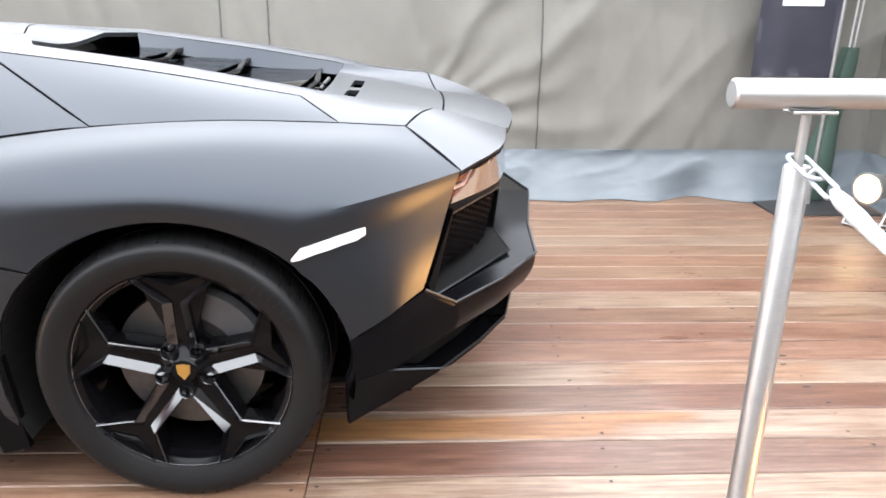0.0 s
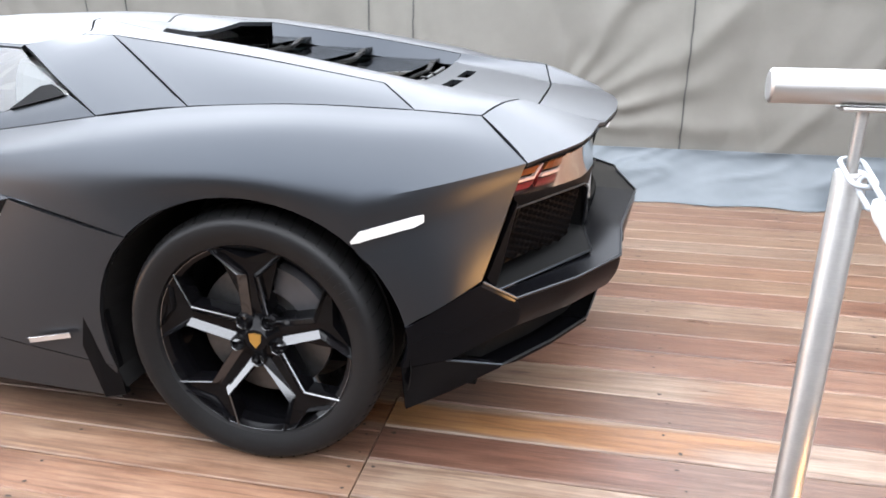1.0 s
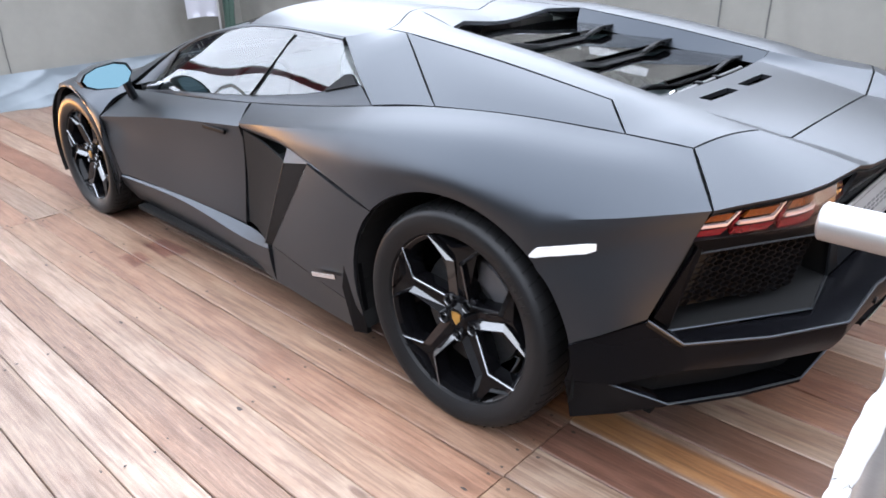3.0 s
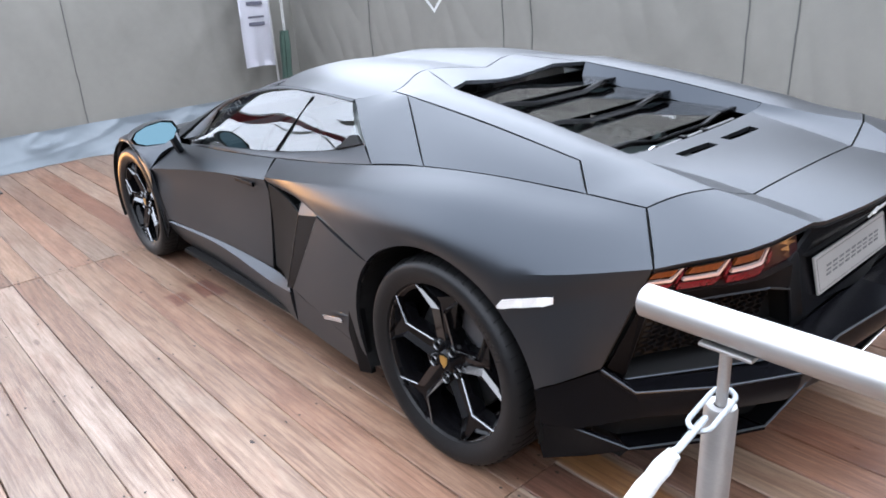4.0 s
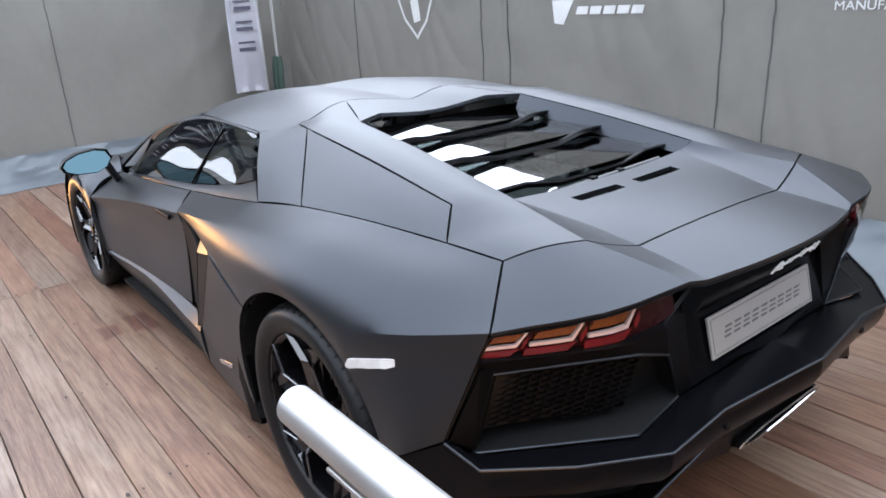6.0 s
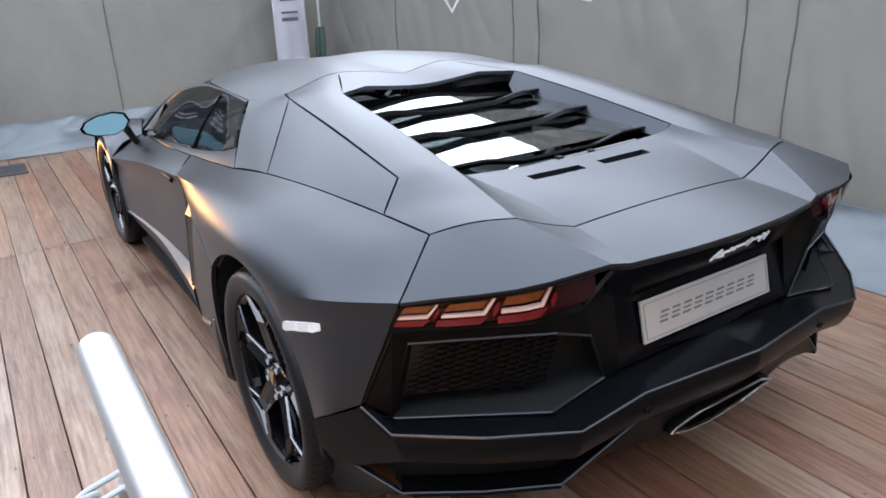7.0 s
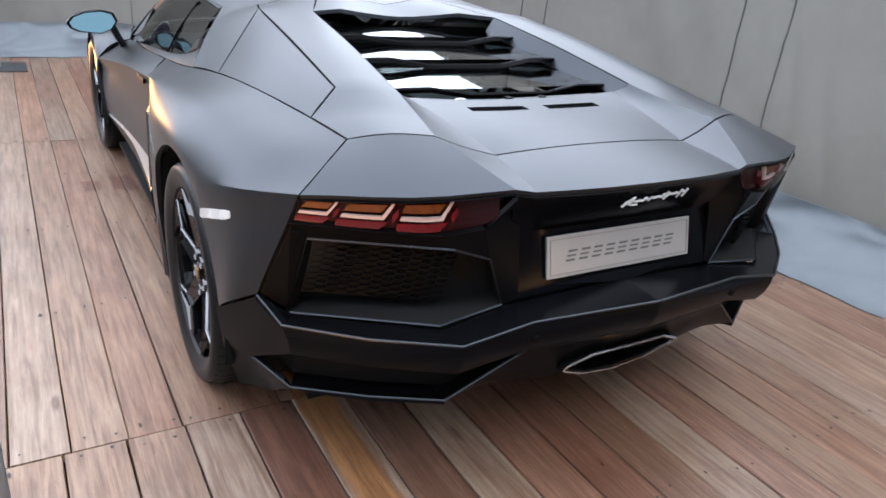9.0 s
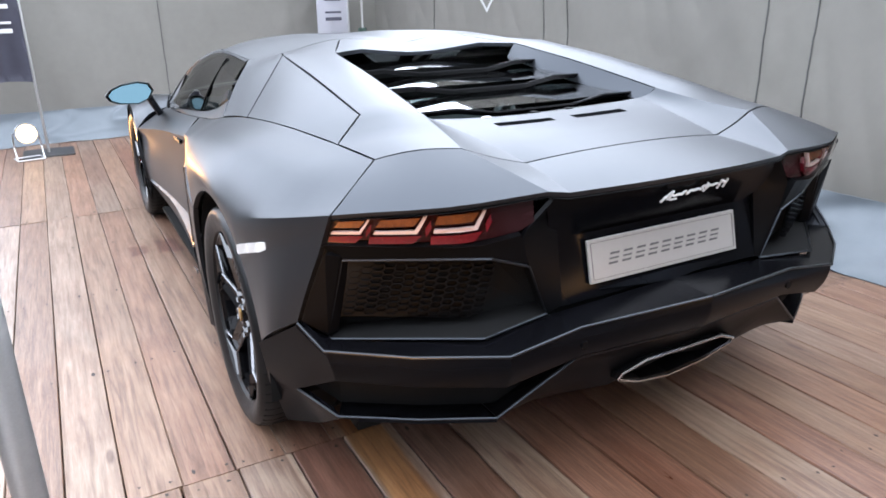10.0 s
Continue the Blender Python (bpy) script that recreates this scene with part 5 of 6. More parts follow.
    bm = extrude_poly(bmesh.new(), [(x, 0.030, z) for x, z in shield], (0, -0.003, 0))
    part("emblem", bm, GOLD, cap, "small gold shield emblem")
    return hub


wheel(0.0, -0.990, 0.354, 0.354, 0.272, 0.335, 90, -1)
wheel(0.0, 0.990, 0.354, 0.354, 0.272, 0.335, 90, 1)
wheel(-2.70, -0.948, 0.332, 0.332, 0.246, 0.255, 250, -1)
wheel(-2.70, 0.948, 0.332, 0.332, 0.246, 0.255, 250, 1)

# ---- barrier: steel post with a hand rail, chain and rope ----
barrier = thing("barrier", "brushed steel hand rail on a round post", "barrier")
bm = lathe(bmesh.new(), [(0.001, 0.0), (0.019, 0.0), (0.0225, 0.003), (0.0225, 2.297), (0.019, 2.30), (0.001, 2.30)], 36, "x", (1.045, -1.48, 1.10))
part("hand_rail", bm, STEEL, barrier, "thick brushed steel tube", 40)
bm = lathe(bmesh.new(), [(0.10, 0.0), (0.10, 0.008), (0.024, 0.012), (0.021, 0.02), (0.021, 0.985), (0.019, 0.99), (0.009, 0.99)], 32, "z", (1.165, -1.48, 0.0))
part("post", bm, STEEL, barrier, "round brushed steel post", 40)
bm = lathe(bmesh.new(), [(0.0075, 0.98), (0.0075, 1.072)], 16, "z", (1.165, -1.48, 0.0))
part("stem", bm, STEEL, barrier, "", 40)
bm = box(bmesh.new(), 1.135, -1.497, 1.071, 1.205, -1.463, 1.0765, 0.002)
part("bracket", bm, STEEL, barrier)
bm = lathe(bmesh.new(), [(0.021, 0.0), (0.021, 1.06)], 24, "z", (3.20, -1.48, 0.0))
part("post", bm, STEEL, barrier, "round brushed steel post", 40)

far_post = thing("barrier_post", "round brushed steel post holding the rope's far end", "barrier")
part("post", lathe(bmesh.new(), [(0.10, -0.16), (0.10, -0.152), (0.021, -0.14), (0.021, 0.95), (0.001, 0.955)], 24, "z", (1.17, -3.72, 0.0)), STEEL, far_post, "", 40)
ropeset = thing("rope", "white rope on grey nylon loops, slung from the post", "rope")
start = Vector((1.165, -1.502, 1.0))
end = Vector((1.17, -3.7, 0.95))


def sag(t):
    p = start.lerp(end, t)
    return Vector((p.x, p.y, p.z - 0.155 * 4 * t * (1 - t)))


def eye_loop(p0, way, length, half, turn, name, label):
    """A long closed loop of thin cord: two straight legs and two round ends."""
    p0, d = Vector(p0), Vector(way).normalized()
    side = Matrix.Rotation(radians(turn), 3, d) @ Vector((1, 0, 0))
    line = [(half * math.cos(a), half * math.sin(a)) for a in np.linspace(math.pi / 2, 3 * math.pi / 2, 9)]
    line += [(length + half * math.cos(a), half * math.sin(a)) for a in np.linspace(-math.pi / 2, math.pi / 2, 9)]
    line.append(line[0])
    part(name, tube(bmesh.new(), [p0 + d * a + side * b for a, b in line], 0.0036, 7, False), CORDGREY, ropeset, label, 60)


CORDGREY = material("grey_nylon_cord", (0.271, 0.295, 0.312), rough=0.55, grain=0.2, scale=200, bump=0.2)
eye_loop((1.165, -1.478, 1.0005), (0, -0.97, -0.24), 0.052, 0.0150, 0, "eye", "grey nylon loop round the stem")
eye_loop((1.165, -1.530, 0.987), (0, -0.97, -0.24), 0.052, 0.0095, 55, "eye", "grey nylon loop round the stem")
bm = bmesh.new()
tube(bm, [sag(0.036 + 0.0075 * k) for k in range(9)], [0.004, 0.0105, 0.0125, 0.0115, 0.0128, 0.0118, 0.0105, 0.0112, 0.0085], 12)
part("whipping", bm, ROPE, ropeset, "white wrapped end of the cord", 60)
bm = bmesh.new()
for strand in range(3):
    pts = []
    for k in range(150):
        t = 0.040 + 0.955 * k / 149
        c, d = sag(t), (sag(t + 0.002) - sag(t)).normalized()
        a = k * 0.9 + strand * 2.094
        u = d.orthogonal().normalized()
        v = d.cross(u)
        pts.append(c + (u * math.cos(a) + v * math.sin(a)) * (0.0046 + 0.0008 * math.sin(k * 0.31)))
    tube(bm, pts, [0.0052 + 0.0008 * math.sin(0.23 * k + strand) for k in range(150)], 7)
part("cord", bm, ROPE, ropeset, "twisted white cord")


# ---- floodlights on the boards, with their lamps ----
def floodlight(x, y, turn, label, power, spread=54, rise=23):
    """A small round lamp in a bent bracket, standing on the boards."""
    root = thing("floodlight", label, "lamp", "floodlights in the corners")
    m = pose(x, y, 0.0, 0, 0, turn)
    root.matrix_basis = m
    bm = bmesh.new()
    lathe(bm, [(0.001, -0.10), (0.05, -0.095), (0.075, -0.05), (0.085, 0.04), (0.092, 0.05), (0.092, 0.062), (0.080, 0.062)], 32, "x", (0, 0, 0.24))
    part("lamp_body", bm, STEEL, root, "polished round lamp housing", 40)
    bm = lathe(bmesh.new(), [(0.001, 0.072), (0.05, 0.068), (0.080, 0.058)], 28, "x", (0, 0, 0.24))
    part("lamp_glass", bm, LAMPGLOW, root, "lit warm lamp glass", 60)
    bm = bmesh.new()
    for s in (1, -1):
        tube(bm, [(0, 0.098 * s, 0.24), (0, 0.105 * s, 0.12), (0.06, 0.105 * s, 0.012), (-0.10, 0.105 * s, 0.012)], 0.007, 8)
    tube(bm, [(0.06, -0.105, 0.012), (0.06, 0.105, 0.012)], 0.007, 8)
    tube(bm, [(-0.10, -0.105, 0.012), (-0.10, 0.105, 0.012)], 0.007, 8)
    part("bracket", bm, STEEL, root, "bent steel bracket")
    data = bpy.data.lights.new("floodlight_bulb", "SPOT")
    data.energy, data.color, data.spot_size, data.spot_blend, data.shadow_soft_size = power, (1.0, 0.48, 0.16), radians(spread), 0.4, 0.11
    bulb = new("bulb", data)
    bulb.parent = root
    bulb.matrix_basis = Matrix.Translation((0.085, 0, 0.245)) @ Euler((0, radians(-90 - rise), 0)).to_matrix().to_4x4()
    return root


floodlight(-5.05, -1.62, 12, "round steel floodlight, lit warm, by the dark flag", 85)
# unseen lamp, placed and aimed to give the rear fender its warm glow
floodlight(1.95, -1.95, 138, "round steel floodlight, lit warm, out of view beside the hand rail", 100, 21, 15)
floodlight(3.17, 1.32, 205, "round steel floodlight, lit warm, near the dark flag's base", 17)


# ---- flags on their poles ----
def feather_flag(name, foot, wide_way, width, z0, z1, cloth_mat, label, lean=0.0, base=(0.42, 0.42), bars=None):
    root = thing(name, label, "flag", "flags round the stand")
    fx, fy = foot
    wv = Vector((*wide_way, 0)).normalized()
    nv = Vector((-wv.y, wv.x, 0))
    bm = box(bmesh.new(), fx - base[0] / 2, fy - base[1] / 2, 0.0, fx + base[0] / 2, fy + base[1] / 2, 0.012, 0.003)
    part("base_plate", bm, IRON, root, "flat black iron base")
    top = Vector((fx, fy, 0)) + wv * lean
    bm = tube(bmesh.new(), [Vector((fx, fy, 0.01)), Vector((fx, fy, z0)) + wv * lean * 0.3, Vector((fx, fy, z1)) + wv * lean], [0.013, 0.012, 0.008], 10)
    part("pole", bm, STEEL, root, "thin steel pole")
    bm = bmesh.new()
    rows = []
    for j in range(31):
        v = j / 30
        z = z0 + (z1 - z0) * v
        row = []
        for i in range(13):
            u = i / 12
            c = Vector((fx, fy, z)) + wv * (lean * (0.3 + 0.7 * v)) + wv * (0.012 + width * u)
            c += nv * (0.030 * math.sin(5 * u + 3 * v) * u + 0.02 * noise.noise((u * 3, v * 5, width)))
            c.z += 0.06 * u * (1 - v) * math.sin(2 + u)
            row.append(bm.verts.new(c))
        rows.append(row)
    for a, b in zip(rows, rows[1:]):
        for k in range(12):
            bm.faces.new((a[k], a[k + 1], b[k + 1], b[k]))
    bmesh.ops.solidify(bm, geom=bm.faces[:], thickness=0.003)
    part("cloth", bm, cloth_mat, root, "", 60)
    for k in range(7):
        zb = z0 + 0.42 + k * 0.20
        c = Vector((fx, fy, zb)) + wv * (0.012 + width * 0.5)
        for dz, hh in ((0.0, 0.035), (0.075, 0.02)):
            for side in (1, -1):
                bm = bmesh.new()
                q = [c + wv * (width * a) + Vector((0, 0, dz + b)) + nv * (0.030 * math.sin(5 * (0.5 + a) + 3 * (zb - z0) / (z1 - z0)) * (0.5 + a) + side * 0.016) for a, b in ((-0.25, 0), (0.25, 0), (0.25, hh), (-0.25, hh))]
                extrude_poly(bm, q, nv * 0.002)
                part("bar", bm, bars, root)
    return root, wv, nv


feather_flag("flag", (-5.30, -1.47), (0.3, -1), 0.34, 0.64, 2.7, FLAGD, "dark violet feather flag on a pole with an iron base", bars=PRINT)
feather_flag("flag", (-5.55, 1.62), (0.2, -1), 0.36, 0.64, 2.7, FLAGW, "white feather flag hanging in the corner", bars=FLAGD)
feather_flag("flag", (3.08, 1.80), (-1, 0.05), 0.46, 0.79, 2.7, FLAGD, "dark violet feather flag on an iron base", 0.0, (0.66, 0.5), PRINT)


# ---- gathered green canvas bundles in the corners ----
def bundle(x, y):
    root = thing("canvas_bundle", "dark green canvas rolled and tied with white cords", "canvas roll")
    bm = bmesh.new()
    rows = []
    for j in range(15):
        v = j / 14
        z = 0.02 + 0.95 * v
        r = 0.09 * (1 - 0.55 * v) + 0.01 * math.sin(9 * v)
        rows.append([bm.verts.new((x + 0.10 * v + r * (1 + 0.25 * math.sin(5 * a)) * math.cos(a), y + r * math.sin(a), z)) for a in np.linspace(0, 2 * math.pi, 21)[:-1]])
    for a, b in zip(rows, rows[1:]):
        for k in range(20):
            bm.faces.new((a[k], a[(k + 1) % 20], b[(k + 1) % 20], b[k]))
    bm.faces.new(rows[-1])
    part("canvas", bm, GREEN, root, "", 60)
    for dx in (-0.012, 0.016):
        bm = tube(bmesh.new(), [(x + 0.10 + dx, y, 0.93), (x + 0.12 + dx * 1.5, y, 1.8), (x + 0.14 + dx, y, 2.7)], 0.006, 6)
        part("tie_cord", bm, ROPE, root, "white cord")
    return root


bundle(3.16, 1.95)
bundle(-5.75, 1.82)


# ---- prints on the canvas ----
def flat_print(name, polys, label, category="wall print", mat=None):
    """Plain shapes lying on the canvas wall; each polygon by (x, z)."""
    bm = bmesh.new()
    for pts in polys:
        bm.faces.new([bm.verts.new((x, 0, z)) for x, z in pts])
    bmesh.ops.triangulate(bm, faces=bm.faces)
    bmesh.ops.subdivide_edges(bm, edges=bm.edges, cuts=3, use_grid_fill=True)
    for v in bm.verts:
        v.co.y = 2.12 - on_wall(v.co.x, v.co.z) - 0.008
    bmesh.ops.recalc_face_normals(bm, faces=bm.faces)
    bmesh.ops.solidify(bm, geom=bm.faces[:], thickness=0.001)
    return tagged(obj(name, bm, mat or PRINT), label, category)


def ring_shape(outer_pts, k):
    cx = sum(p[0] for p in outer_pts) / len(outer_pts)
    cz = sum(p[1] for p in outer_pts) / len(outer_pts)
    n = len(outer_pts)
    ins = [(cx + (x - cx) * k, cz + (z - cz) * k) for x, z in outer_pts]
    return [[outer_pts[i], outer_pts[(i + 1) % n], ins[(i + 1) % n], ins[i]] for i in range(n)]


shield = [(-3.77, 1.72), (-3.50, 1.76), (-3.23, 1.72), (-3.25, 1.48), (-3.34, 1.30), (-3.50, 1.14), (-3.66, 1.30), (-3.75, 1.48)]
flat_print("shield_print", ring_shape(shield, 0.90) + [[(-3.53, 1.28), (-3.44, 1.30), (-3.46, 1.50), (-3.56, 1.46)], [(-3.60, 1.54), (-3.38, 1.54), (-3.36, 1.62), (-3.62, 1.62)]], "white shield outline printed on the canvas")
flat_print("emblem_print", [[(-2.02, 1.48), (-1.55, 1.50), (-1.60, 1.44), (-1.98, 1.43)], [(-1.90, 1.42), (-1.72, 1.42), (-1.80, 1.26), (-1.88, 1.27)], [(-1.50, 1.46), (-1.02, 1.47), (-1.03, 1.53), (-1.48, 1.52)]], "white angular emblem printed on the canvas")


def words(name, text, x, z, size, label, wide=1.0, shear=0.0):
    data = bpy.data.curves.new(name, "FONT")
    data.body, data.size, data.extrude, data.shear = text, size, 0.0015, shear
    tmp = new("tmp_text", data)
    me = bpy.data.meshes.new_from_object(tmp.evaluated_get(bpy.context.evaluated_depsgraph_get()))
    bpy.data.objects.remove(tmp)
    me.materials.clear()
    me.materials.append(PRINT)
    me.transform(Matrix.Translation((x, 0, z)) @ Euler((radians(90), 0, 0)).to_matrix().to_4x4() @ Matrix.Diagonal((wide, 1, 1, 1)))
    for v in me.vertices:
        v.co.y = 2.12 - on_wall(v.co.x, v.co.z) - 0.008 + v.co.y
    ob = new(name, me)
    return tagged(ob, label, "wall print")


flat_print("logo_print", [[(-1.70 + 0.11 * k, 1.325), (-1.61 + 0.11 * k, 1.325), (-1.595 + 0.11 * k, 1.375), (-1.685 + 0.11 * k, 1.375)] for k in range(5)], "row of white slanted strokes printed on the canvas")
flat_print("maker_print", [[(-0.03 + 0.14 * k, 1.385), (0.075 + 0.14 * k, 1.385), (0.075 + 0.14 * k, 1.50), (-0.03 + 0.14 * k, 1.50)] for k in range(9)], "row of tall white strokes printed on the canvas")
words("caption_print", "MANUFACTURE", -0.03, 1.322, 0.062, "white lettering MANUFACTURE on the canvas", 1.12)
words("caption_print", "DE", 0.535, 1.322, 0.062, "white lettering DE on the canvas", 1.12)


# ---- boards of the deck ----
# stains and painted shade: place, reach, tint, strength; the narrow ones keep to their board
STAINS_AND_SHADE = (((0.72, -0.68), (0.6, 0.06), (1.00, 0.66, 0.33), 0.95),
          ((0.62, -0.832), (0.5, 0.07), (0.91, 0.73, 0.68), 0.85),
          ((1.62, -0.349), (0.42, 0.074), (0.95, 0.75, 0.63), 0.85),
          ((1.78, -0.51), (0.46, 0.074), (0.87, 0.66, 0.59), 0.85),
          ((-1.97, -0.935), (0.12, 0.062), (0.52, 0.32, 0.29), 0.95),
          ((-1.95, -1.085), (0.09, 0.055), (0.55, 0.36, 0.32), 0.9),
          ((-4.0, -0.858), (1.1, 0.074), (0.72, 0.59, 0.56), 0.9),
          ((-4.4, -1.154), (0.8, 0.074), (0.75, 0.62, 0.58), 0.8),
          # damp and the tail's shade, both tinted into the boards
          ((0.85, -0.2), (0.6, 0.62), (0.88, 0.80, 0.75), 0.3),
          ((1.75, 0.15), (1.52, 1.1), (0.98, 0.94, 0.90), 0.5),
          # paler boards out from the left rear wheel
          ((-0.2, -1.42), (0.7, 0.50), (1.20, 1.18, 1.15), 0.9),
          ((1.05, 0.134), (0.75, 0.074), (0.80, 0.70, 0.64), 0.8),
          # browner strip along the left rear wheel
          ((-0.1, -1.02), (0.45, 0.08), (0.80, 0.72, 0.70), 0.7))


def wood(name, tones, streak):
    m = bpy.data.materials.new(name)
    m.use_nodes = True
    n, l = m.node_tree.nodes, m.node_tree.links
    b = n["Principled BSDF"]
    tc = n.new("ShaderNodeTexCoord")
    info = n.new("ShaderNodeObjectInfo")
    off = n.new("ShaderNodeVectorMath")
    off.operation = "MULTIPLY_ADD"
    comb = n.new("ShaderNodeCombineXYZ")
    for k in range(3):
        l.new(info.outputs["Random"], comb.inputs[k])
    off.inputs[1].default_value = (37.0, 91.0, 53.0)
    l.new(comb.outputs[0], off.inputs[0])
    l.new(tc.outputs["Object"], off.inputs[2])
    mp = n.new("ShaderNodeMapping")
    mp.inputs["Scale"].default_value = (1.4, 26, 26)
    l.new(off.outputs[0], mp.inputs["Vector"])
    grain = n.new("ShaderNodeTexNoise")
    grain.inputs["Scale"].default_value, grain.inputs["Detail"].default_value, grain.inputs["Distortion"].default_value = 2.2, 8, 0.6
    l.new(mp.outputs[0], grain.inputs["Vector"])
    base = n.new("ShaderNodeValToRGB")
    cr = base.color_ramp
    cr.elements[0].position, cr.elements[0].color = 0.0, (*tones[0], 1)
    cr.elements[1].position, cr.elements[1].color = 1.0, (*tones[-1], 1)
    for k, c in enumerate(tones[1:-1]):
        cr.elements.new((k + 1) / (len(tones) - 1)).color = (*c, 1)
    l.new(info.outputs["Random"], base.inputs["Fac"])
    dark = n.new("ShaderNodeValToRGB")
    dark.color_ramp.elements[0].position, dark.color_ramp.elements[0].color = 0.30, (0.62, 0.52, 0.45, 1)
    dark.color_ramp.elements[1].position, dark.color_ramp.elements[1].color = 0.62, (1.27, 1.26, 1.24, 1)
    l.new(grain.outputs["Fac"], dark.inputs["Fac"])
    mul = n.new("ShaderNodeMix")
    mul.data_type, mul.blend_type = "RGBA", "MULTIPLY"
    mul.inputs["Factor"].default_value = 1.0
    l.new(base.outputs["Color"], mul.inputs["A"]), l.new(dark.outputs["Color"], mul.inputs["B"])
    mpf = n.new("ShaderNodeMapping")
    mpf.inputs["Scale"].default_value = (5.0, 95, 95)
    l.new(off.outputs[0], mpf.inputs["Vector"])
    fine = n.new("ShaderNodeTexNoise")
    fine.inputs["Scale"].default_value, fine.inputs["Detail"].default_value, fine.inputs["Roughness"].default_value, fine.inputs["Distortion"].default_value = 1.6, 8, 0.7, 1.2
    l.new(mpf.outputs[0], fine.inputs["Vector"])
    fr = n.new("ShaderNodeValToRGB")
    fr.color_ramp.elements[0].position, fr.color_ramp.elements[0].color = 0.38, (0.46, 0.36, 0.30, 1)
    fr.color_ramp.elements[1].position, fr.color_ramp.elements[1].color = 0.60, (1.10, 1.09, 1.08, 1)
    l.new(fine.outputs["Fac"], fr.inputs["Fac"])
    mul2 = n.new("ShaderNodeMix")
    mul2.data_type, mul2.blend_type = "RGBA", "MULTIPLY"
    mul2.inputs["Factor"].default_value = streak
    l.new(mul.outputs["Result"], mul2.inputs["A"]), l.new(fr.outputs["Color"], mul2.inputs["B"])
    # damp stains, shade and other tints, each with a place and reach of its own, and scattered ones
    geo = n.new("ShaderNodeNewGeometry")
    mp2 = n.new("ShaderNodeMapping")
    mp2.inputs["Scale"].default_value = (0.8, 3.4, 1)
    l.new(geo.outputs["Position"], mp2.inputs["Vector"])
    st = n.new("ShaderNodeTexNoise")
    st.inputs["Scale"].default_value, st.inputs["Detail"].default_value = 2.2, 5
    l.new(mp2.outputs[0], st.inputs["Vector"])
    last = mul2.outputs["Result"]
    for (sx, sy), (rx, ry), tint, most in STAINS_AND_SHADE:
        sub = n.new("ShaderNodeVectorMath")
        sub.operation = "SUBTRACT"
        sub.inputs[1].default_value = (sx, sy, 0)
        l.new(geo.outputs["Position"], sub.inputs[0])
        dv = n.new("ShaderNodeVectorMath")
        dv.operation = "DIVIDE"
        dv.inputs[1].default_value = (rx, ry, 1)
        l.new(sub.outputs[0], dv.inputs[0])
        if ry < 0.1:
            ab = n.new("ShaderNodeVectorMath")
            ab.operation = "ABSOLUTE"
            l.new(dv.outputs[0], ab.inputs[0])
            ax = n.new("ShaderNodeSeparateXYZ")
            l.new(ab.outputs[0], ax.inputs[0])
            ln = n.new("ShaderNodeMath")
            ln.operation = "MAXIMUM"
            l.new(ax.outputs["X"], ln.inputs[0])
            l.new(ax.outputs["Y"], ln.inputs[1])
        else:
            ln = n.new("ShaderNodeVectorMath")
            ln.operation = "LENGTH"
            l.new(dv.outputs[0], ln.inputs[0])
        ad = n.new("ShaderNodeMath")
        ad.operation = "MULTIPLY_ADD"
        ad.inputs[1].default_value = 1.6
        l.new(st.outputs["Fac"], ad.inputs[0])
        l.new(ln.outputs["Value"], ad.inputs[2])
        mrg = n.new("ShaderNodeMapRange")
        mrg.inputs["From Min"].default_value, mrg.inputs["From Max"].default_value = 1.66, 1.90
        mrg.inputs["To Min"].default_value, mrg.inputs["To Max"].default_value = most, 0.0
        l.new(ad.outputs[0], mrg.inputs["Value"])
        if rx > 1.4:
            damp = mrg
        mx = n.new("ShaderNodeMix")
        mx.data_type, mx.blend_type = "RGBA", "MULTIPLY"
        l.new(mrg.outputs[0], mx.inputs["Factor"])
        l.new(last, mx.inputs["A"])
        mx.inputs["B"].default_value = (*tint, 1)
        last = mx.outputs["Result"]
    bl = n.new("ShaderNodeTexNoise")
    bl.inputs["Scale"].default_value, bl.inputs["Detail"].default_value, bl.inputs["Roughness"].default_value = 4.5, 9, 0.72
    mp3 = n.new("ShaderNodeMapping")
    mp3.inputs["Scale"].default_value = (0.6, 1.6, 1)
    l.new(off.outputs[0], mp3.inputs["Vector"])
    l.new(mp3.outputs[0], bl.inputs["Vector"])
    br = n.new("ShaderNodeMapRange")
    br.inputs["From Min"].default_value, br.inputs["From Max"].default_value = 0.42, 0.66
    l.new(bl.outputs["Fac"], br.inputs["Value"])
    blot = n.new("ShaderNodeMix")
    blot.data_type, blot.blend_type = "RGBA", "MULTIPLY"
    blot.inputs["B"].default_value = (0.76, 0.65, 0.59, 1)
    l.new(br.outputs[0], blot.inputs["Factor"])
    l.new(last, blot.inputs["A"])
    last = blot.outputs["Result"]
    mp4 = n.new("ShaderNodeMapping")
    mp4.inputs["Scale"].default_value = (1.5, 5.2, 0.01)
    l.new(off.outputs[0], mp4.inputs["Vector"])
    kn = n.new("ShaderNodeTexVoronoi")
    kn.inputs["Scale"].default_value = 1.0
    l.new(mp4.outputs[0], kn.inputs["Vector"])
    wob = n.new("ShaderNodeMath")
    wob.operation = "MULTIPLY_ADD"
    wob.inputs[1].default_value = 0.10
    l.new(bl.outputs["Fac"], wob.inputs[0]), l.new(kn.outputs["Distance"], wob.inputs[2])
    kr = n.new("ShaderNodeMapRange")
    kr.inputs["From Min"].default_value, kr.inputs["From Max"].default_value = 0.085, 0.125
    kr.inputs["To Min"].default_value, kr.inputs["To Max"].default_value = 0.75, 0.0
    l.new(wob.outputs[0], kr.inputs["Value"])
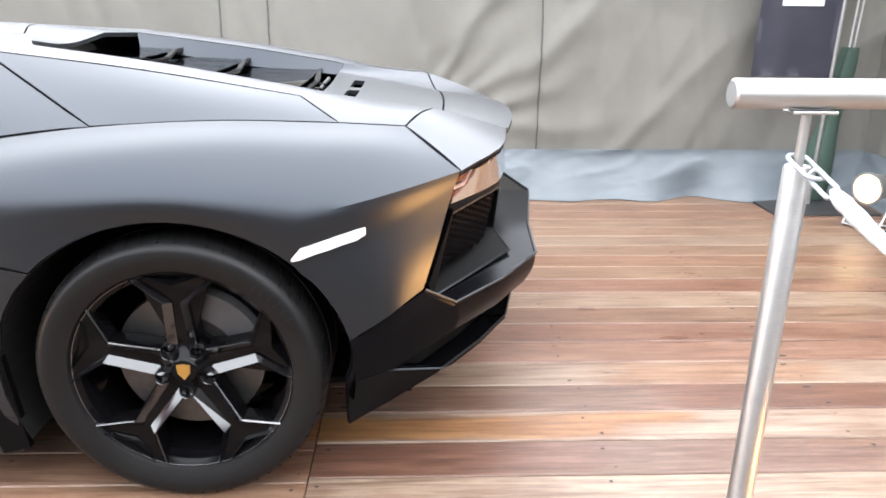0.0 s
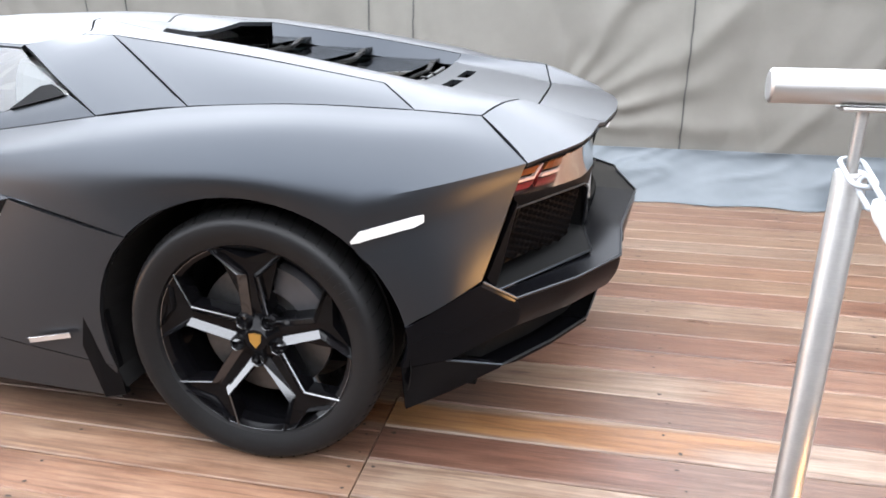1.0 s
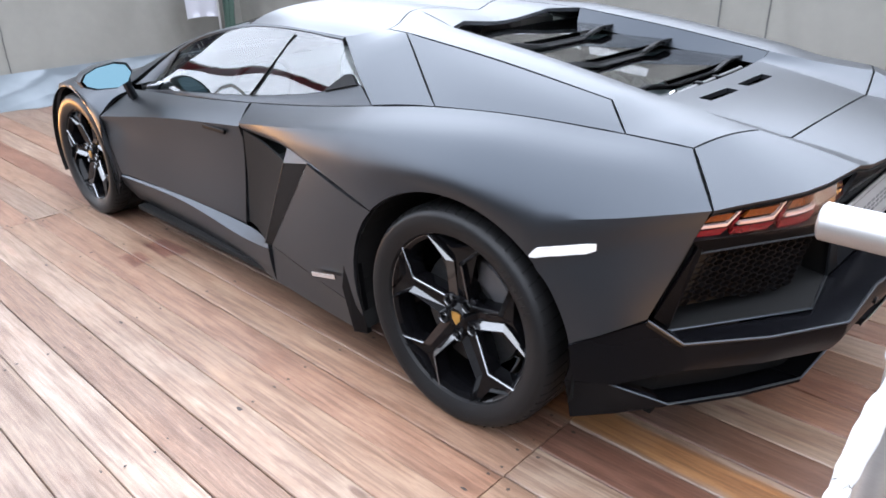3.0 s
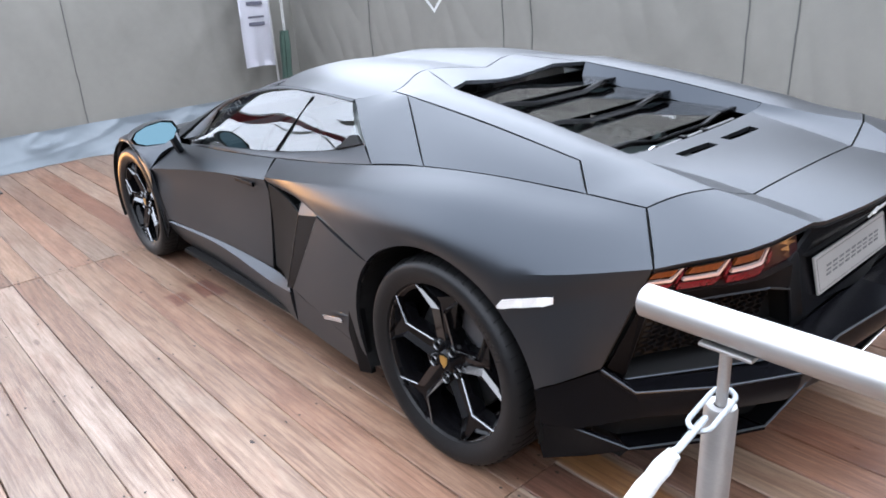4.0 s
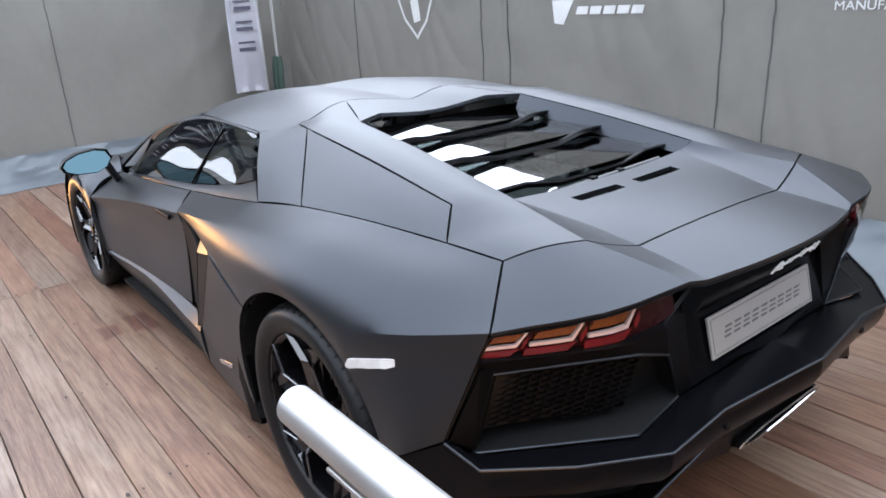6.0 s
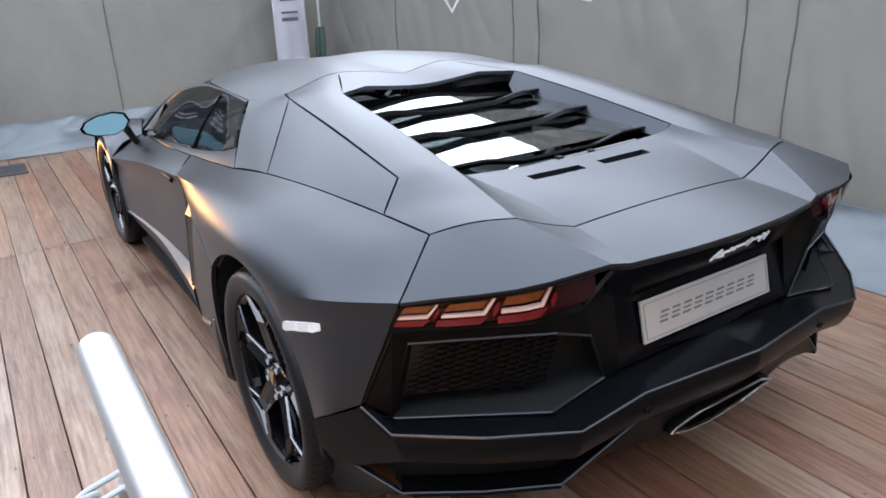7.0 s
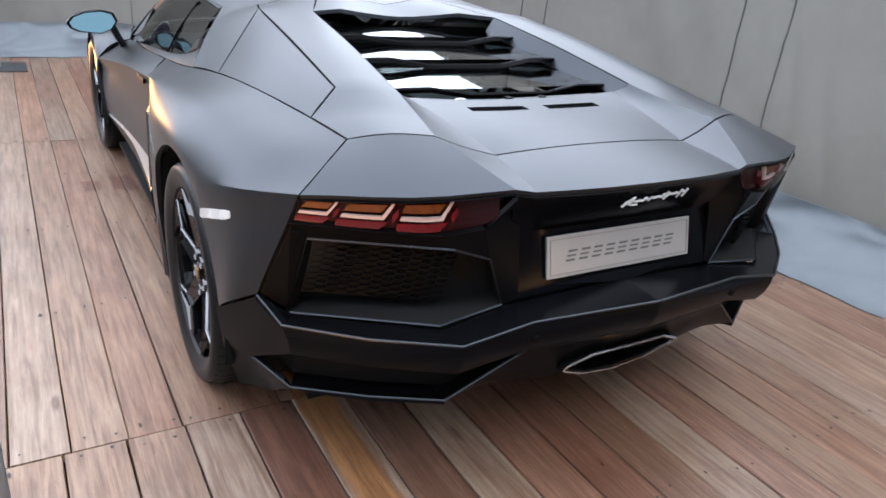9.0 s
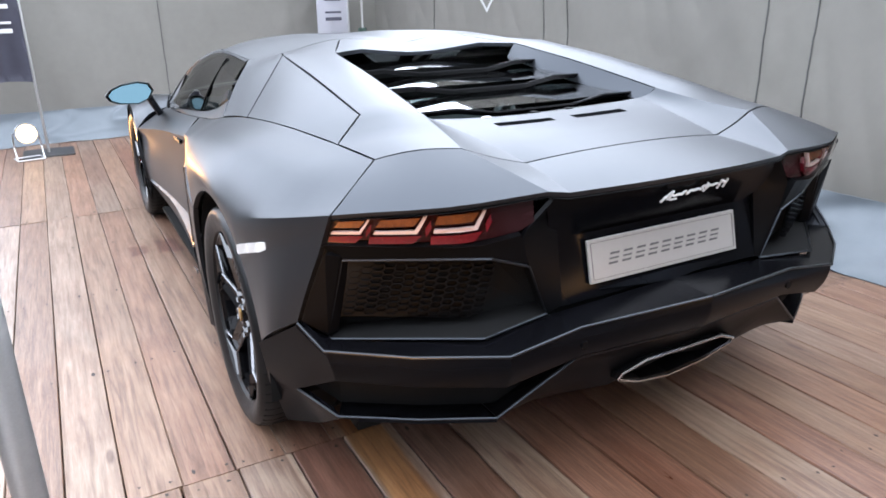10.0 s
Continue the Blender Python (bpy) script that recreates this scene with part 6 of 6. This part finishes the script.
    knot = n.new("ShaderNodeMix")
    knot.data_type, knot.blend_type = "RGBA", "MULTIPLY"
    knot.inputs["B"].default_value = (0.36, 0.24, 0.18, 1)
    l.new(kr.outputs[0], knot.inputs["Factor"])
    l.new(last, knot.inputs["A"])
    last = knot.outputs["Result"]
    sr = n.new("ShaderNodeMapRange")
    sr.inputs["From Min"].default_value, sr.inputs["From Max"].default_value, sr.inputs["To Max"].default_value = 0.60, 0.72, 0.7
    l.new(st.outputs["Fac"], sr.inputs["Value"])
    mix = n.new("ShaderNodeMix")
    mix.data_type, mix.blend_type = "RGBA", "MULTIPLY"
    l.new(sr.outputs[0], mix.inputs["Factor"])
    l.new(last, mix.inputs["A"])
    mix.inputs["B"].default_value = (0.78, 0.60, 0.52, 1)
    l.new(mix.outputs["Result"], b.inputs["Base Color"])
    b.inputs["Roughness"].default_value = 0.55
    rr = n.new("ShaderNodeMapRange")
    rr.inputs["To Min"].default_value, rr.inputs["To Max"].default_value = 0.62, 0.36
    l.new(st.outputs["Fac"], rr.inputs["Value"])
    wet = n.new("ShaderNodeMath")
    wet.operation = "MULTIPLY_ADD"
    wet.inputs[1].default_value = -0.34
    l.new(damp.outputs[0], wet.inputs[0]), l.new(rr.outputs[0], wet.inputs[2])
    l.new(wet.outputs[0], b.inputs["Roughness"])
    bp = n.new("ShaderNodeBump")
    bp.inputs["Strength"].default_value, bp.inputs["Distance"].default_value = 0.5, 0.002
    l.new(fine.outputs["Fac"], bp.inputs["Height"])
    l.new(bp.outputs[0], b.inputs["Normal"])
    return m


TONES = {"pale": ((0.162, 0.125, 0.097), (0.153, 0.113, 0.086), (0.168, 0.132, 0.107)),
         "tan": ((0.138, 0.092, 0.064), (0.147, 0.099, 0.069), (0.132, 0.088, 0.063)),
         "salmon": ((0.143, 0.087, 0.059), (0.136, 0.083, 0.057)),
         "red": ((0.136, 0.079, 0.056), (0.127, 0.076, 0.054)),
         # dark and russet hold the boards' tone plus some shade from the car
         "dark": ((0.106, 0.067, 0.050), (0.098, 0.060, 0.044)),
         "russet": ((0.122, 0.067, 0.046), (0.113, 0.062, 0.043)),
         "brown": ((0.127, 0.084, 0.060), (0.116, 0.075, 0.053), (0.132, 0.088, 0.065)),
         "grey": ((0.132, 0.098, 0.075), (0.123, 0.091, 0.069))}
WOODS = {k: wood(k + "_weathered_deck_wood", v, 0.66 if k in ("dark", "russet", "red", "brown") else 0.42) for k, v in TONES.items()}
bm = box(bmesh.new(), -6.3, -3.45, -0.15, 6.4, 2.3, -0.045)
floor = obj("floor", bm, SHELL)
tagged(floor, "weathered reddish wooden deck of long boards", "floor", kind="structure")
JOINTS = (-6.1, -2.87, 0.28, 3.42, 6.3)
# pitch of the boards, one gap's place and the gaps' width, column by column, and where the joists lie
LAYS = ((0.148, -1.080, 0.0030), (0.148, -1.080, 0.0032), (0.161, -0.752, 0.0050), (0.161, -0.752, 0.0050))
JOISTS = ((-6.06, -5.3, -4.5, -3.7, -2.91), (-2.83, -2.18, -1.39, -0.57, 0.24), (0.32, 1.11, 1.90, 2.65, 3.38), (3.46, 4.2, 5.0, 5.8))
# tones of the boards that stand out, by their row from that gap upwards
KNOWN = {(2, -3): "tan", (2, -2): "pale", (2, -1): "dark", (2, 0): "pale", (2, 1): "dark", (2, 2): "pale", (2, 3): "red", (2, 4): "russet", (2, 5): "brown", (2, 6): "pale", (2, 7): "red",
         (2, 8): "tan", (2, 9): "salmon", (2, 10): "tan", (2, 11): "pale", (2, 12): "tan", (1, 0): "tan", (1, -1): "salmon", (1, -2): "tan", (1, -3): "pale", (1, -4): "brown", (1, -5): "pale", (1, -6): "grey", (1, -7): "grey",
         (0, 1): "salmon", (0, 0): "tan", (0, -1): "grey", (0, -2): "salmon", (0, -3): "grey"}


def board_mesh(length, pitch, gap_wide, seed, tone):
    rnd = random.Random(seed)
    bm = bmesh.new()
    n = 6
    rows = []
    w = (pitch - gap_wide) / 2
    for i in range(n + 1):
        x = length * i / n
        wob = rnd.uniform(-0.0008, 0.0008)
        rows.append([bm.verts.new((x, y, z)) for y, z in ((-w + wob, -0.03), (-w + wob, -0.003), (-w + 0.0025 + wob, 0.0), (w - 0.0025 + wob, 0.0), (w + wob, -0.003), (w + wob, -0.03))])
    for a, b in zip(rows, rows[1:]):
        for k in range(5):
            bm.faces.new((a[k], b[k], b[k + 1], a[k + 1]))
    bm.faces.new(rows[0][::-1]), bm.faces.new(rows[-1])
    bmesh.ops.recalc_face_normals(bm, faces=bm.faces)
    me = bpy.data.meshes.new("board")
    bm.to_mesh(me)
    bm.free()
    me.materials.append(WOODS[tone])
    return me


rnd = random.Random(11)
nails = bmesh.new()
shared = {}
for c, (x0, x1) in enumerate(zip(JOINTS, JOINTS[1:])):
    pitch, gap, gap_wide = LAYS[c]
    for r in range(-17, 22):
        y = gap + pitch * (r + 0.5)
        if y > 2.15 or y < -3.42:
            continue
        tone = KNOWN.get((c, r)) or rnd.choice(("pale", "tan", "tan", "salmon", "grey", "brown"))
        key = (c, tone, rnd.randrange(2))
        if key not in shared:
            shared[key] = board_mesh(x1 - x0 - 0.004, pitch, gap_wide, 20 + len(shared), tone)
        b = new("board", shared[key])
        b.parent = floor
        b.location = (x0 + 0.002 + rnd.uniform(-0.001, 0.001), y, rnd.uniform(-0.0016, 0.0012))
        b.rotation_euler = (rnd.uniform(-0.004, 0.004), 0, rnd.uniform(-0.0004, 0.0004))
        for jx in JOISTS[c]:
            for side in (1, -1):
                if rnd.random() < 0.12:
                    continue
                px, py, rad = jx + rnd.uniform(-0.022, 0.022), y + side * 0.046 + rnd.uniform(-0.010, 0.010), rnd.uniform(0.0035, 0.0072)
                long = rnd.choice((1.0, 1.0, 1.3, 2.0))
                nails.faces.new([nails.verts.new((px + long * rad * rnd.uniform(0.6, 1.3) * math.cos(a), py + rad * rnd.uniform(0.6, 1.2) * math.sin(a), 0.0022)) for a in np.linspace(0, 2 * math.pi, 9)[:-1]])
NAIL = material("rusty_nail", (0.020, 0.015, 0.013), rough=0.7)
nob = part("nail_head", nails, NAIL, floor)
tagged(nob, "dark nail heads in the boards", kind="stuff")
